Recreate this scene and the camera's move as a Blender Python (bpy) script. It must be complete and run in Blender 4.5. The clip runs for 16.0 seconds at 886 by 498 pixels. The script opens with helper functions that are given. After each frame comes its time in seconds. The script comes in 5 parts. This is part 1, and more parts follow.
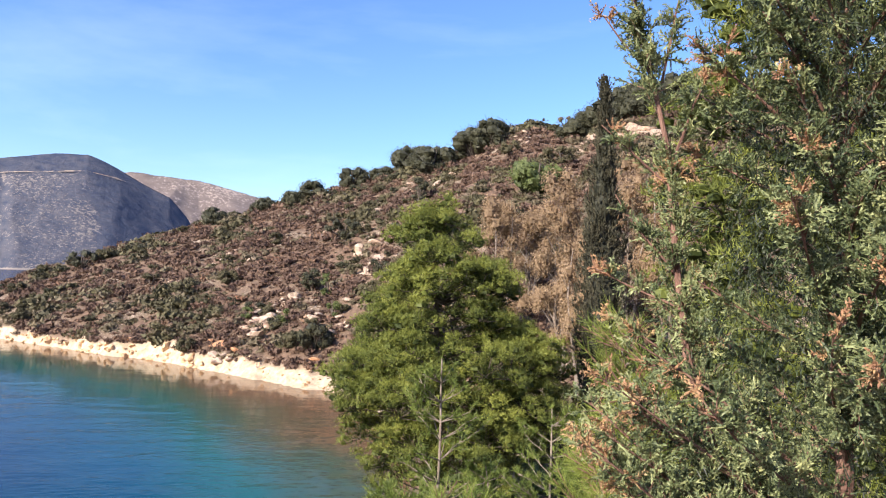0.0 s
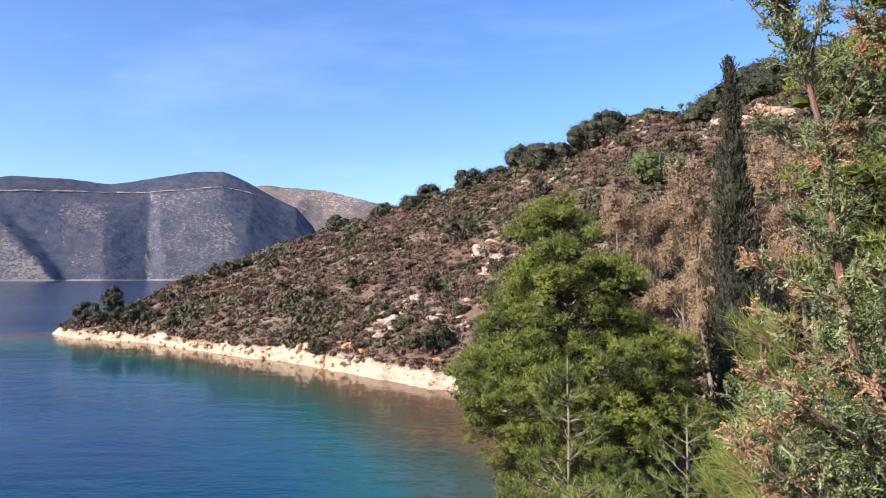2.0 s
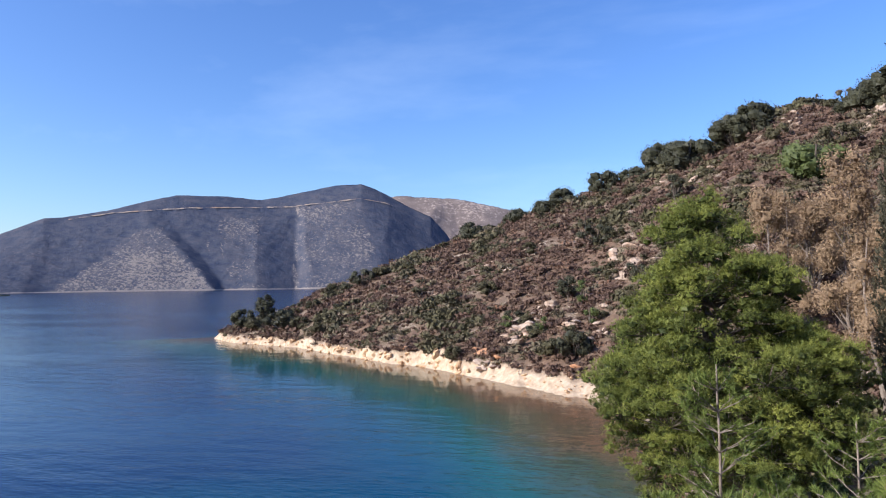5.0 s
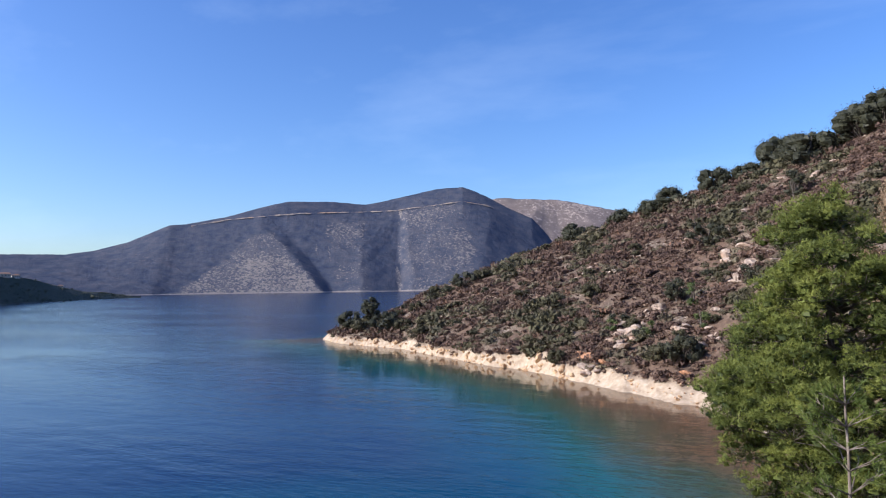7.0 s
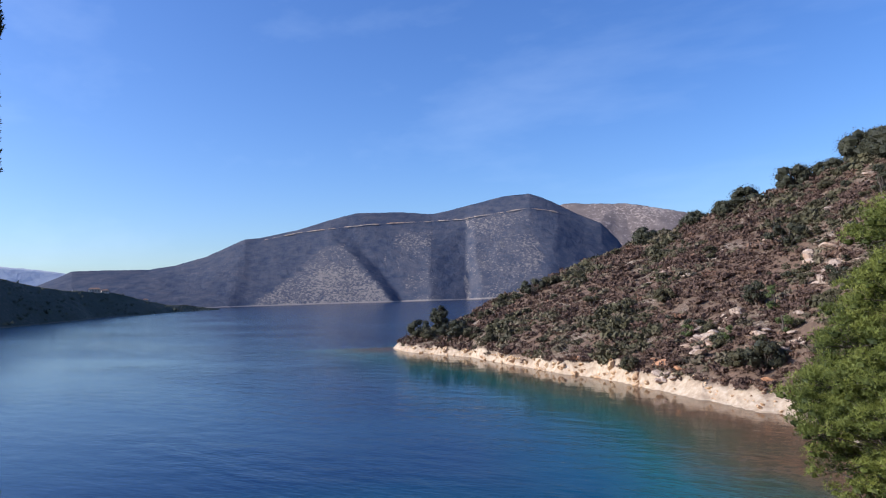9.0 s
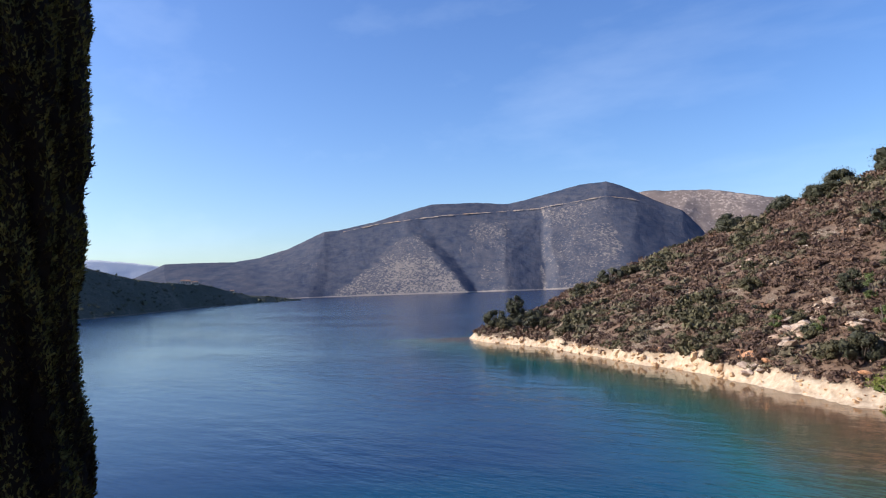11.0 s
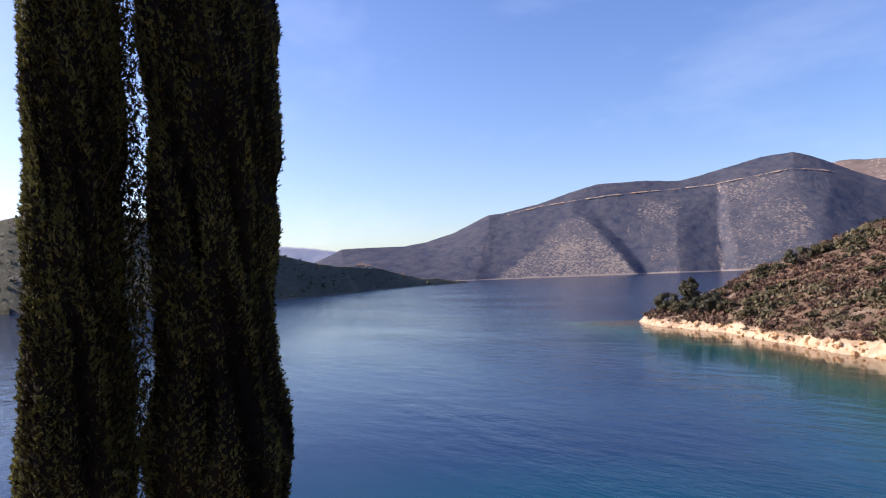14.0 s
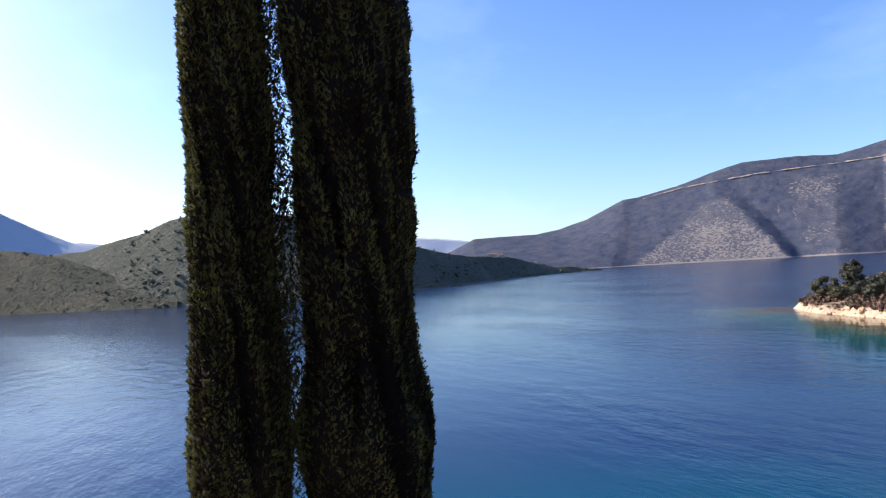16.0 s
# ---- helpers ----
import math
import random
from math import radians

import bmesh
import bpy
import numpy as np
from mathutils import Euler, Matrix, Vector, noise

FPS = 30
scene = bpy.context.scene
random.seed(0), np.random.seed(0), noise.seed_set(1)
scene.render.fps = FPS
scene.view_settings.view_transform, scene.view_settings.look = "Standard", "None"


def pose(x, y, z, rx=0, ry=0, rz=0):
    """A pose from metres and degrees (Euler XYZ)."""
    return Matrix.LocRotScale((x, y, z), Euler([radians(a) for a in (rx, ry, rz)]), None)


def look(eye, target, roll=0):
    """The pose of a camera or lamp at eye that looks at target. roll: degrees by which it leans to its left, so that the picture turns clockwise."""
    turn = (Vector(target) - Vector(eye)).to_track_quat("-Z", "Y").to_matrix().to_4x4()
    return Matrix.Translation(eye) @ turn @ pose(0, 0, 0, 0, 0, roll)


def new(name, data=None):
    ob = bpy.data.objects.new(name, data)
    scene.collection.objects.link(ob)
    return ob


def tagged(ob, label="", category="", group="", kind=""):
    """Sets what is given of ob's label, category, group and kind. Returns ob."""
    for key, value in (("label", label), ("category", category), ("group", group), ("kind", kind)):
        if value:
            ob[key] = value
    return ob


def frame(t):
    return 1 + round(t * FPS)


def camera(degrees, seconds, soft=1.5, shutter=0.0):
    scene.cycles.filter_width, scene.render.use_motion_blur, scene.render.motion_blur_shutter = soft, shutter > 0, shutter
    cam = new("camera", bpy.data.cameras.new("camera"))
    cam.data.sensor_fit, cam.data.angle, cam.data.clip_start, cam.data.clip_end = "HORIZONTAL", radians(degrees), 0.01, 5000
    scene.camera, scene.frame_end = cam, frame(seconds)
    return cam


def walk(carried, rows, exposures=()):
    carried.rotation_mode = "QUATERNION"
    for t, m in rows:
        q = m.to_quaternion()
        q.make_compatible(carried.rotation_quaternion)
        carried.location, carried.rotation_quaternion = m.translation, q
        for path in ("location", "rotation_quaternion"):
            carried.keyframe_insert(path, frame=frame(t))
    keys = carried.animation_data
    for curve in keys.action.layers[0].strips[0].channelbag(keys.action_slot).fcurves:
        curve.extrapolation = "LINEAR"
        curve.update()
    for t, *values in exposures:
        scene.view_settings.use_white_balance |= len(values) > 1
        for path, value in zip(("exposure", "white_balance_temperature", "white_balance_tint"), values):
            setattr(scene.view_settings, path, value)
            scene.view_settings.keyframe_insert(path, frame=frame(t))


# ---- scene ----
cam = camera(66.06, 16.0, soft=1.15)

# seconds, x, y, z in metres, then pitch up, roll and yaw to the left in degrees
PATH = [
    (0.0, 0.080, 0.032, 15.018, 2.50, -1.82, 0.00),
    (0.5, 0.027, 0.019, 15.019, 2.72, -1.71, 1.71),
    (1.0, 0.018, 0.016, 15.017, 2.71, -0.29, 5.38),
    (1.5, 0.012, 0.017, 15.019, 2.46, 0.05, 7.86),
    (2.0, -0.010, 0.006, 15.022, 2.30, 0.03, 9.91),
    (2.5, -0.036, -0.006, 15.018, 2.26, 0.24, 11.77),
    (3.0, -0.056, -0.022, 15.012, 2.34, 0.14, 13.73),
    (3.5, -0.045, -0.037, 14.970, 2.46, -0.18, 15.54),
    (4.0, -0.052, -0.045, 14.948, 2.67, 0.33, 17.24),
    (6.5, -0.060, 0.013, 15.047, 3.03, 0.46, 27.58),
    (7.0, -0.063, 0.015, 15.055, 3.20, 0.74, 29.64),
    (7.5, -0.055, 0.019, 15.055, 3.43, 0.92, 31.41),
    (8.0, -0.035, 0.023, 15.046, 3.68, 1.20, 32.73),
    (8.5, -0.028, 0.026, 15.040, 3.90, 1.56, 33.98),
    (9.0, -0.022, 0.026, 15.032, 4.00, 1.72, 35.38),
    (11.5, 0.069, 0.043, 14.964, 3.19, 1.78, 43.85),
    (12.0, 0.062, 0.037, 14.973, 2.99, 1.61, 46.24),
    (12.5, 0.054, 0.023, 14.965, 2.73, 1.76, 48.67),
    (13.0, 0.043, 0.014, 14.969, 2.48, 1.88, 51.15),
    (13.5, 0.037, 0.003, 14.965, 2.40, 2.04, 53.46),
    (14.0, 0.037, -0.006, 14.969, 2.42, 2.20, 55.53),
    (14.5, 0.021, -0.020, 14.963, 2.43, 2.11, 57.76),
    (15.0, 0.010, -0.020, 14.970, 2.30, 2.27, 60.48),
    (15.5, 0.011, -0.022, 14.968, 2.26, 2.83, 63.46),
    (16.0, 0.012, -0.024, 14.967, 2.02, 3.26, 66.64),
]
EXPOSURES = [(0.0, 1.0, 6450, 10), (1.0, 0.9, 6350, 10), (3.5, 0.65, 6050, 10), (7.0, 0.35, 5680, 10), (9.0, 0.24, 5600, 10), (11.3, 0.45, 6250, 8), (12.5, 0.45, 6350, 6), (13.5, 0.52, 6550, 7), (13.9, 0.58, 6750, 20), (14.6, 0.64, 6600, 16), (16.0, 0.75, 6200, 10)]
walk(cam, [(t, pose(x, y, z, 90 + p, r, yaw)) for t, x, y, z, p, r, yaw in PATH], EXPOSURES)

# ---- daylight: a low winter sun behind the viewer's left shoulder, clear sky with thin cirrus ----
SUN_YAW, SUN_UP = 133.0, 30.0
world = bpy.data.worlds.new("sky")
scene.world = world
world.use_nodes = True
wt = world.node_tree
wt.nodes.clear()
w_out = wt.nodes.new("ShaderNodeOutputWorld")
w_bg = wt.nodes.new("ShaderNodeBackground")
w_sky = wt.nodes.new("ShaderNodeTexSky")
w_sky.sky_type = 'NISHITA'
w_sky.sun_disc = False
w_sky.sun_elevation = radians(SUN_UP)
w_sky.sun_rotation = radians(-SUN_YAW)
w_sky.air_density, w_sky.dust_density, w_sky.ozone_density = 1.0, 1.3, 4.0
w_bg.inputs["Strength"].default_value = 0.15
# thin cirrus, stretched along one direction
w_tc = wt.nodes.new("ShaderNodeTexCoord")
w_map = wt.nodes.new("ShaderNodeMapping")
w_map.inputs["Scale"].default_value = (1.2, 4.0, 7.0)
w_map.inputs["Rotation"].default_value = (0.3, 0.5, 0.4)
w_noise = wt.nodes.new("ShaderNodeTexNoise")
w_noise.inputs["Scale"].default_value = 1.6
w_noise.inputs["Detail"].default_value = 6.0
w_noise.inputs["Roughness"].default_value = 0.55
w_ramp = wt.nodes.new("ShaderNodeMapRange")
w_ramp.inputs["From Min"].default_value = 0.52
w_ramp.inputs["From Max"].default_value = 0.85
w_ramp.inputs["To Max"].default_value = 0.1
w_mix = wt.nodes.new("ShaderNodeMixRGB")
w_mix.inputs["Color2"].default_value = (6.5, 7.2, 8.0, 1)
wt.links.new(w_tc.outputs["Generated"], w_map.inputs["Vector"])
wt.links.new(w_map.outputs["Vector"], w_noise.inputs["Vector"])
wt.links.new(w_noise.outputs["Fac"], w_ramp.inputs["Value"])
wt.links.new(w_ramp.outputs["Result"], w_mix.inputs["Fac"])
w_hue = wt.nodes.new("ShaderNodeHueSaturation")
w_hue.inputs["Saturation"].default_value = 1.15
w_hue.inputs["Hue"].default_value = 0.512
wt.links.new(w_sky.outputs["Color"], w_hue.inputs["Color"])
wt.links.new(w_hue.outputs["Color"], w_mix.inputs["Color1"])
wt.links.new(w_mix.outputs["Color"], w_bg.inputs["Color"])
wt.links.new(w_bg.outputs["Background"], w_out.inputs["Surface"])

sun_data = bpy.data.lights.new("sun", 'SUN')
sun_data.energy, sun_data.angle, sun_data.color = 4.9, radians(0.53), (1.0, 0.9, 0.76)
sun = new("sun", sun_data)
sy, su = radians(SUN_YAW), radians(SUN_UP)
SUN_DIR = Vector((-math.sin(sy) * math.cos(su), math.cos(sy) * math.cos(su), math.sin(su)))
sun.matrix_world = look(SUN_DIR * 60, (0, 0, 0))


# ---- materials ----
def nodes_of(name):
    m = bpy.data.materials.new(name)
    m.use_nodes = True
    nt = m.node_tree
    return m, nt, nt.nodes["Principled BSDF"]


def add_noise(nt, scale, detail=5.0, rough=0.6, vec=None):
    n = nt.nodes.new("ShaderNodeTexNoise")
    n.inputs["Scale"].default_value = scale
    n.inputs["Detail"].default_value = detail
    n.inputs["Roughness"].default_value = rough
    nt.links.new(vec if vec else position(nt), n.inputs["Vector"])
    return n.outputs["Fac"]


def position(nt):
    g = nt.nodes.get("pos") or nt.nodes.new("ShaderNodeNewGeometry")
    g.name = "pos"
    return g.outputs["Position"]


def ramp(nt, fac, stops):
    r = nt.nodes.new("ShaderNodeValToRGB")
    e = r.color_ramp.elements
    while len(e) < len(stops):
        e.new(0.5)
    for el, (at, col) in zip(e, stops):
        el.position, el.color = at, (*col, 1)
    nt.links.new(fac, r.inputs["Fac"])
    return r.outputs["Color"]


def mix(nt, fac, a, b, kind='MIX'):
    m = nt.nodes.new("ShaderNodeMixRGB")
    m.blend_type = kind
    for sock, v in ((m.inputs["Fac"], fac), (m.inputs["Color1"], a), (m.inputs["Color2"], b)):
        if isinstance(v, (int, float)):
            sock.default_value = v
        elif isinstance(v, tuple):
            sock.default_value = (*v, 1)
        else:
            nt.links.new(v, sock)
    return m.outputs["Color"]


def math_node(nt, op, a, b):
    m = nt.nodes.new("ShaderNodeMath")
    m.operation = op
    for sock, v in zip(m.inputs, (a, b)):
        if isinstance(v, (int, float)):
            sock.default_value = v
        else:
            nt.links.new(v, sock)
    return m.outputs["Value"]


def map_range(nt, v, a, b, c=0.0, d=1.0):
    m = nt.nodes.new("ShaderNodeMapRange")
    nt.links.new(v, m.inputs["Value"])
    for k, x in zip(("From Min", "From Max", "To Min", "To Max"), (a, b, c, d)):
        m.inputs[k].default_value = x
    return m.outputs["Result"]


def attribute(nt, name):
    a = nt.nodes.new("ShaderNodeAttribute")
    a.attribute_name = name
    return a.outputs["Fac"]


def add_bump(nt, bsdf, height, strength, distance):
    b = nt.nodes.new("ShaderNodeBump")
    b.inputs["Strength"].default_value = strength
    b.inputs["Distance"].default_value = distance
    nt.links.new(height, b.inputs["Height"])
    nt.links.new(b.outputs["Normal"], bsdf.inputs["Normal"])


def leaf_material(name, stops, rough=0.55, through_light=0.3, big=0.35, each=0.16):
    """Foliage: colour by tuft and by leaf, with patches over metres, some light passing through."""
    m, nt, b = nodes_of(name)
    geo = nt.nodes.new("ShaderNodeNewGeometry")
    t = attribute(nt, "tint")
    t = math_node(nt, 'ADD', t, map_range(nt, geo.outputs["Random Per Island"], 0, 1, -each, each))
    t = math_node(nt, 'ADD', t, map_range(nt, add_noise(nt, big, 3.0), 0.3, 0.7, -0.15, 0.15))
    col = ramp(nt, t, stops)
    nt.links.new(col, b.inputs["Base Color"])
    b.inputs["Roughness"].default_value = rough
    b.inputs["Specular IOR Level"].default_value = 0.3
    tr = nt.nodes.new("ShaderNodeBsdfTranslucent")
    nt.links.new(col, tr.inputs["Color"])
    mx = nt.nodes.new("ShaderNodeMixShader")
    mx.inputs["Fac"].default_value = through_light
    nt.links.new(b.outputs["BSDF"], mx.inputs[1])
    nt.links.new(tr.outputs["BSDF"], mx.inputs[2])
    nt.links.new(mx.outputs["Shader"], nt.nodes["Material Output"].inputs["Surface"])
    return m


def bark_material(name, dark, light, scale=9.0):
    m, nt, b = nodes_of(name)
    mp = nt.nodes.new("ShaderNodeMapping")
    mp.inputs["Scale"].default_value = (1, 1, 0.25)
    nt.links.new(position(nt), mp.inputs["Vector"])
    n = add_noise(nt, scale, 6, 0.65, mp.outputs["Vector"])
    n2 = add_noise(nt, scale * 0.15, 3)
    col = ramp(nt, n, [(0.3, dark), (0.7, light)])
    nt.links.new(mix(nt, map_range(nt, n2, 0.35, 0.7), col, dark), b.inputs["Base Color"])
    b.inputs["Roughness"].default_value = 0.9
    add_bump(nt, b, n, 0.8, 0.02)
    return m


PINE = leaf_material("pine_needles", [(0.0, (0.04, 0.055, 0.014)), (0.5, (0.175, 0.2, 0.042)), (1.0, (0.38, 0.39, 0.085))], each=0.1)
YOUNG_PINE = leaf_material("young_pine_needles", [(0.0, (0.065, 0.095, 0.022)), (0.5, (0.155, 0.2, 0.044)), (1.0, (0.26, 0.3, 0.07))])
BRIGHT_PINE = leaf_material("bright_pine_needles", [(0.0, (0.07, 0.13, 0.02)), (0.5, (0.22, 0.265, 0.055)), (1.0, (0.36, 0.38, 0.1))])
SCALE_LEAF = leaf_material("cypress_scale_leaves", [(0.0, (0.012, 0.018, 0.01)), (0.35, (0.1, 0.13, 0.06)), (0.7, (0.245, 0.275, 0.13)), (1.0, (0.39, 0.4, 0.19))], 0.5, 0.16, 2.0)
DEAD_TIP = leaf_material("withered_cypress_tips", [(0.0, (0.22, 0.11, 0.07)), (0.5, (0.42, 0.24, 0.14)), (1.0, (0.55, 0.4, 0.2))], 0.7, 0.2, 2.0)
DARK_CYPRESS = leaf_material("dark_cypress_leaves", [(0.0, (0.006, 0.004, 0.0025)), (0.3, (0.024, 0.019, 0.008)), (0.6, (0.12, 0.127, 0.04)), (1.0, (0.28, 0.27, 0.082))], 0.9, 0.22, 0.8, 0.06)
FAR_CYPRESS = leaf_material("grey_cypress_leaves", [(0.0, (0.03, 0.03, 0.018)), (0.5, (0.075, 0.068, 0.042)), (1.0, (0.13, 0.115, 0.075))], 0.7, 0.1, 0.8)
TAN_LEAF = leaf_material("tan_leaves", [(0.0, (0.14, 0.094, 0.053)), (0.5, (0.295, 0.2, 0.12)), (1.0, (0.43, 0.305, 0.19))], 0.7, 0.2, 0.25, 0.08)
OAK_LEAF = leaf_material("evergreen_oak_leaves", [(0.0, (0.022, 0.023, 0.013)), (0.5, (0.058, 0.057, 0.031)), (1.0, (0.11, 0.104, 0.054))], 0.6, 0.1, 0.4, 0.12)
GREEN_LEAF = leaf_material("fresh_green_leaves", [(0.0, (0.05, 0.066, 0.02)), (0.5, (0.11, 0.135, 0.042)), (1.0, (0.19, 0.205, 0.07))], 0.6, 0.2, 0.5)
HEADLAND_LEAF = leaf_material("headland_bushes", [(0.0, (0.062, 0.066, 0.044)), (0.5, (0.09, 0.094, 0.062)), (1.0, (0.13, 0.13, 0.086))], 0.8, 0.1, 0.02, 0.08)
HEATH = leaf_material("dry_brown_heath", [(0.0, (0.06, 0.036, 0.028)), (0.45, (0.122, 0.074, 0.054)), (0.8, (0.18, 0.115, 0.082)), (1.0, (0.21, 0.11, 0.068))], 0.8, 0.1, 0.12, 0.1)
SAGE = leaf_material("grey_green_sage", [(0.0, (0.074, 0.058, 0.037)), (0.5, (0.142, 0.114, 0.072)), (1.0, (0.225, 0.184, 0.118))], 0.8, 0.1, 0.12, 0.1)
LENTISK = leaf_material("olive_green_lentisk", [(0.0, (0.04, 0.036, 0.019)), (0.5, (0.082, 0.072, 0.036)), (1.0, (0.14, 0.122, 0.062))], 0.7, 0.1, 0.12, 0.1)
BARK = bark_material("grey_brown_bark", (0.06, 0.045, 0.035), (0.2, 0.16, 0.13))
PALE_BARK = bark_material("pale_bark", (0.16, 0.12, 0.095), (0.36, 0.3, 0.25))
RED_BARK = bark_material("reddish_bark", (0.12, 0.06, 0.045), (0.34, 0.2, 0.15), 30)


def rock_material(name, a, b_, c, scale):
    m, nt, b = nodes_of(name)
    n1, n2 = add_noise(nt, scale, 8, 0.65), add_noise(nt, scale * 0.13, 4)
    col = ramp(nt, n1, [(0.3, a), (0.5, b_), (0.72, c)])
    mp = nt.nodes.new("ShaderNodeMapping")
    mp.inputs["Scale"].default_value = (1, 1, 0.22)
    nt.links.new(position(nt), mp.inputs["Vector"])
    crack = add_noise(nt, scale * 0.9, 4, 0.6, mp.outputs["Vector"])
    col = mix(nt, map_range(nt, n2, 0.5, 0.72, 0, 0.75), col, (0.42, 0.22, 0.11))
    nt.links.new(mix(nt, map_range(nt, crack, 0.34, 0.45, 0.8, 0.0), col, tuple(0.45 * k for k in a)), b.inputs["Base Color"])
    b.inputs["Roughness"].default_value = 0.9
    add_bump(nt, b, math_node(nt, 'ADD', n1, crack), 1.0, 0.35)
    return m


LIMESTONE = rock_material("pale_limestone", (0.36, 0.19, 0.09), (0.64, 0.43, 0.245), (0.76, 0.58, 0.37), 1.4)
ORANGE_EARTH = rock_material("orange_earth", (0.34, 0.15, 0.07), (0.52, 0.25, 0.125), (0.6, 0.36, 0.21), 1.4)
STONE = rock_material("grey_pink_stone", (0.27, 0.18, 0.13), (0.45, 0.335, 0.255), (0.6, 0.48, 0.385), 1.3)


def ground_material():
    m, nt, b = nodes_of("scrubby_soil")
    n1, n2, n3 = add_noise(nt, 0.9, 8, 0.65), add_noise(nt, 0.09, 4), add_noise(nt, 4.5, 6, 0.7)
    soil = ramp(nt, n1, [(0.3, (0.066, 0.039, 0.026)), (0.55, (0.14, 0.085, 0.056)), (0.75, (0.225, 0.143, 0.098))])
    soil = mix(nt, map_range(nt, n2, 0.4, 0.65, 0, 0.5), soil, (0.15, 0.12, 0.08))
    stones = map_range(nt, math_node(nt, 'ADD', n3, map_range(nt, n2, 0.3, 0.7, -0.12, 0.1)), 0.585, 0.64)
    col = mix(nt, stones, soil, (0.42, 0.33, 0.26))
    rock = ramp(nt, n1, [(0.3, (0.32, 0.22, 0.14)), (0.55, (0.52, 0.4, 0.28)), (0.75, (0.64, 0.54, 0.42))])
    nt.links.new(mix(nt, attribute(nt, "bare"), col, rock), b.inputs["Base Color"])
    b.inputs["Roughness"].default_value = 0.95
    add_bump(nt, b, n1, 0.8, 0.35)
    return m


def mountain_material(name, scrub, rock, speckle, rough_scale=0.02):
    m, nt, b = nodes_of(name)
    n1, n2, n3 = add_noise(nt, rough_scale, 9, 0.7), add_noise(nt, rough_scale * 0.12, 4), add_noise(nt, rough_scale * 4.5, 5, 0.75)
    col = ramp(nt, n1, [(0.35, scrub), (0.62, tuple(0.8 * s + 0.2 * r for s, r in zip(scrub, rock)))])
    col = mix(nt, math_node(nt, 'MULTIPLY', attribute(nt, "bare"), 0.14), col, rock)
    k = math_node(nt, 'ADD', n3, math_node(nt, 'ADD', map_range(nt, n2, 0.3, 0.7, -0.14, 0.1), math_node(nt, 'MULTIPLY', attribute(nt, "bare"), 0.24)))
    nt.links.new(mix(nt, map_range(nt, k, speckle, speckle + 0.07, 0, 0.8), col, rock), b.inputs["Base Color"])
    b.inputs["Roughness"].default_value = 1.0
    b.inputs["Specular IOR Level"].default_value = 0.1
    add_bump(nt, b, n1, 1.0, 9.0)
    return m


def water_material():
    m, nt, b = nodes_of("sea_water")
    d = attribute(nt, "depth")
    spots, broad = add_noise(nt, 0.8, 6, 0.65), add_noise(nt, 0.035, 3)
    d2 = math_node(nt, 'ADD', d, map_range(nt, broad, 0.3, 0.7, -0.06, 0.06))
    d2 = math_node(nt, 'ADD', d2, map_range(nt, spots, 0.3, 0.7, -0.02, 0.02))
    col = ramp(nt, d2, [(0.0, (0.2, 0.115, 0.065)), (0.09, (0.14, 0.085, 0.05)), (0.19, (0.06, 0.078, 0.05)), (0.33, (0.012, 0.085, 0.08)),
                        (0.6, (0.0, 0.042, 0.082)), (1.0, (0.0, 0.0145, 0.056))])
    weed = math_node(nt, 'MULTIPLY', map_range(nt, add_noise(nt, 0.9, 4, 0.6), 0.52, 0.58), map_range(nt, d, 0.02, 0.3, 0.7, 0.0))
    nt.links.new(mix(nt, weed, col, (0.03, 0.035, 0.025)), b.inputs["Base Color"])
    nt.links.new(map_range(nt, d, 0.2, 1.0, 0.06, 0.14), b.inputs["Roughness"])
    b.inputs["IOR"].default_value = 1.33
    b.inputs["Specular IOR Level"].default_value = 0.205
    mp = nt.nodes.new("ShaderNodeMapping")
    mp.inputs["Rotation"].default_value = (0, 0, radians(-28))
    mp.inputs["Scale"].default_value = (0.45, 1.0, 1.0)
    nt.links.new(position(nt), mp.inputs["Vector"])
    v = mp.outputs["Vector"]
    waves = math_node(nt, 'ADD', math_node(nt, 'MULTIPLY', add_noise(nt, 0.35, 3, 0.5, v), 1.0), math_node(nt, 'MULTIPLY', add_noise(nt, 2.2, 3, 0.5, v), 0.25))
    patch = map_range(nt, add_noise(nt, 0.018, 3, 0.5, v), 0.4, 0.6, 0.12, 1.1)
    patch = math_node(nt, 'MULTIPLY', patch, map_range(nt, d, 0.05, 0.7, 0.4, 1.0))
    add_bump(nt, b, math_node(nt, 'MULTIPLY', waves, patch), 0.6, 0.34)
    return m


GROUND_MAT = ground_material()
WATER_MAT = water_material()
# scrub set bluer than its own grey-green: haze put into the colour
MOUNTAIN_MAT = mountain_material("hazed_scrub_mountainside", (0.04, 0.052, 0.088), (0.28, 0.235, 0.205), 0.645)
FAR_MOUNTAIN_MAT = mountain_material("bare_limestone_mountain", (0.15, 0.118, 0.11), (0.44, 0.35, 0.3), 0.54, 0.011)
HEADLAND_MAT = mountain_material("wooded_headland", (0.082, 0.088, 0.068), (0.2, 0.175, 0.135), 0.53, 0.08)
HILL_MAT = mountain_material("dry_grassy_hill", (0.068, 0.07, 0.05), (0.15, 0.125, 0.09), 0.53, 0.09)
# the far ridges' pale blue-grey holds the distance haze in the base colour
HAZE_TINT_MAT = mountain_material("distant_ridge", (0.44, 0.46, 0.51), (0.47, 0.485, 0.525), 0.6)
ROAD_MAT = rock_material("pale_road_cut", (0.2, 0.155, 0.125), (0.31, 0.24, 0.19), (0.41, 0.32, 0.255), 0.05)


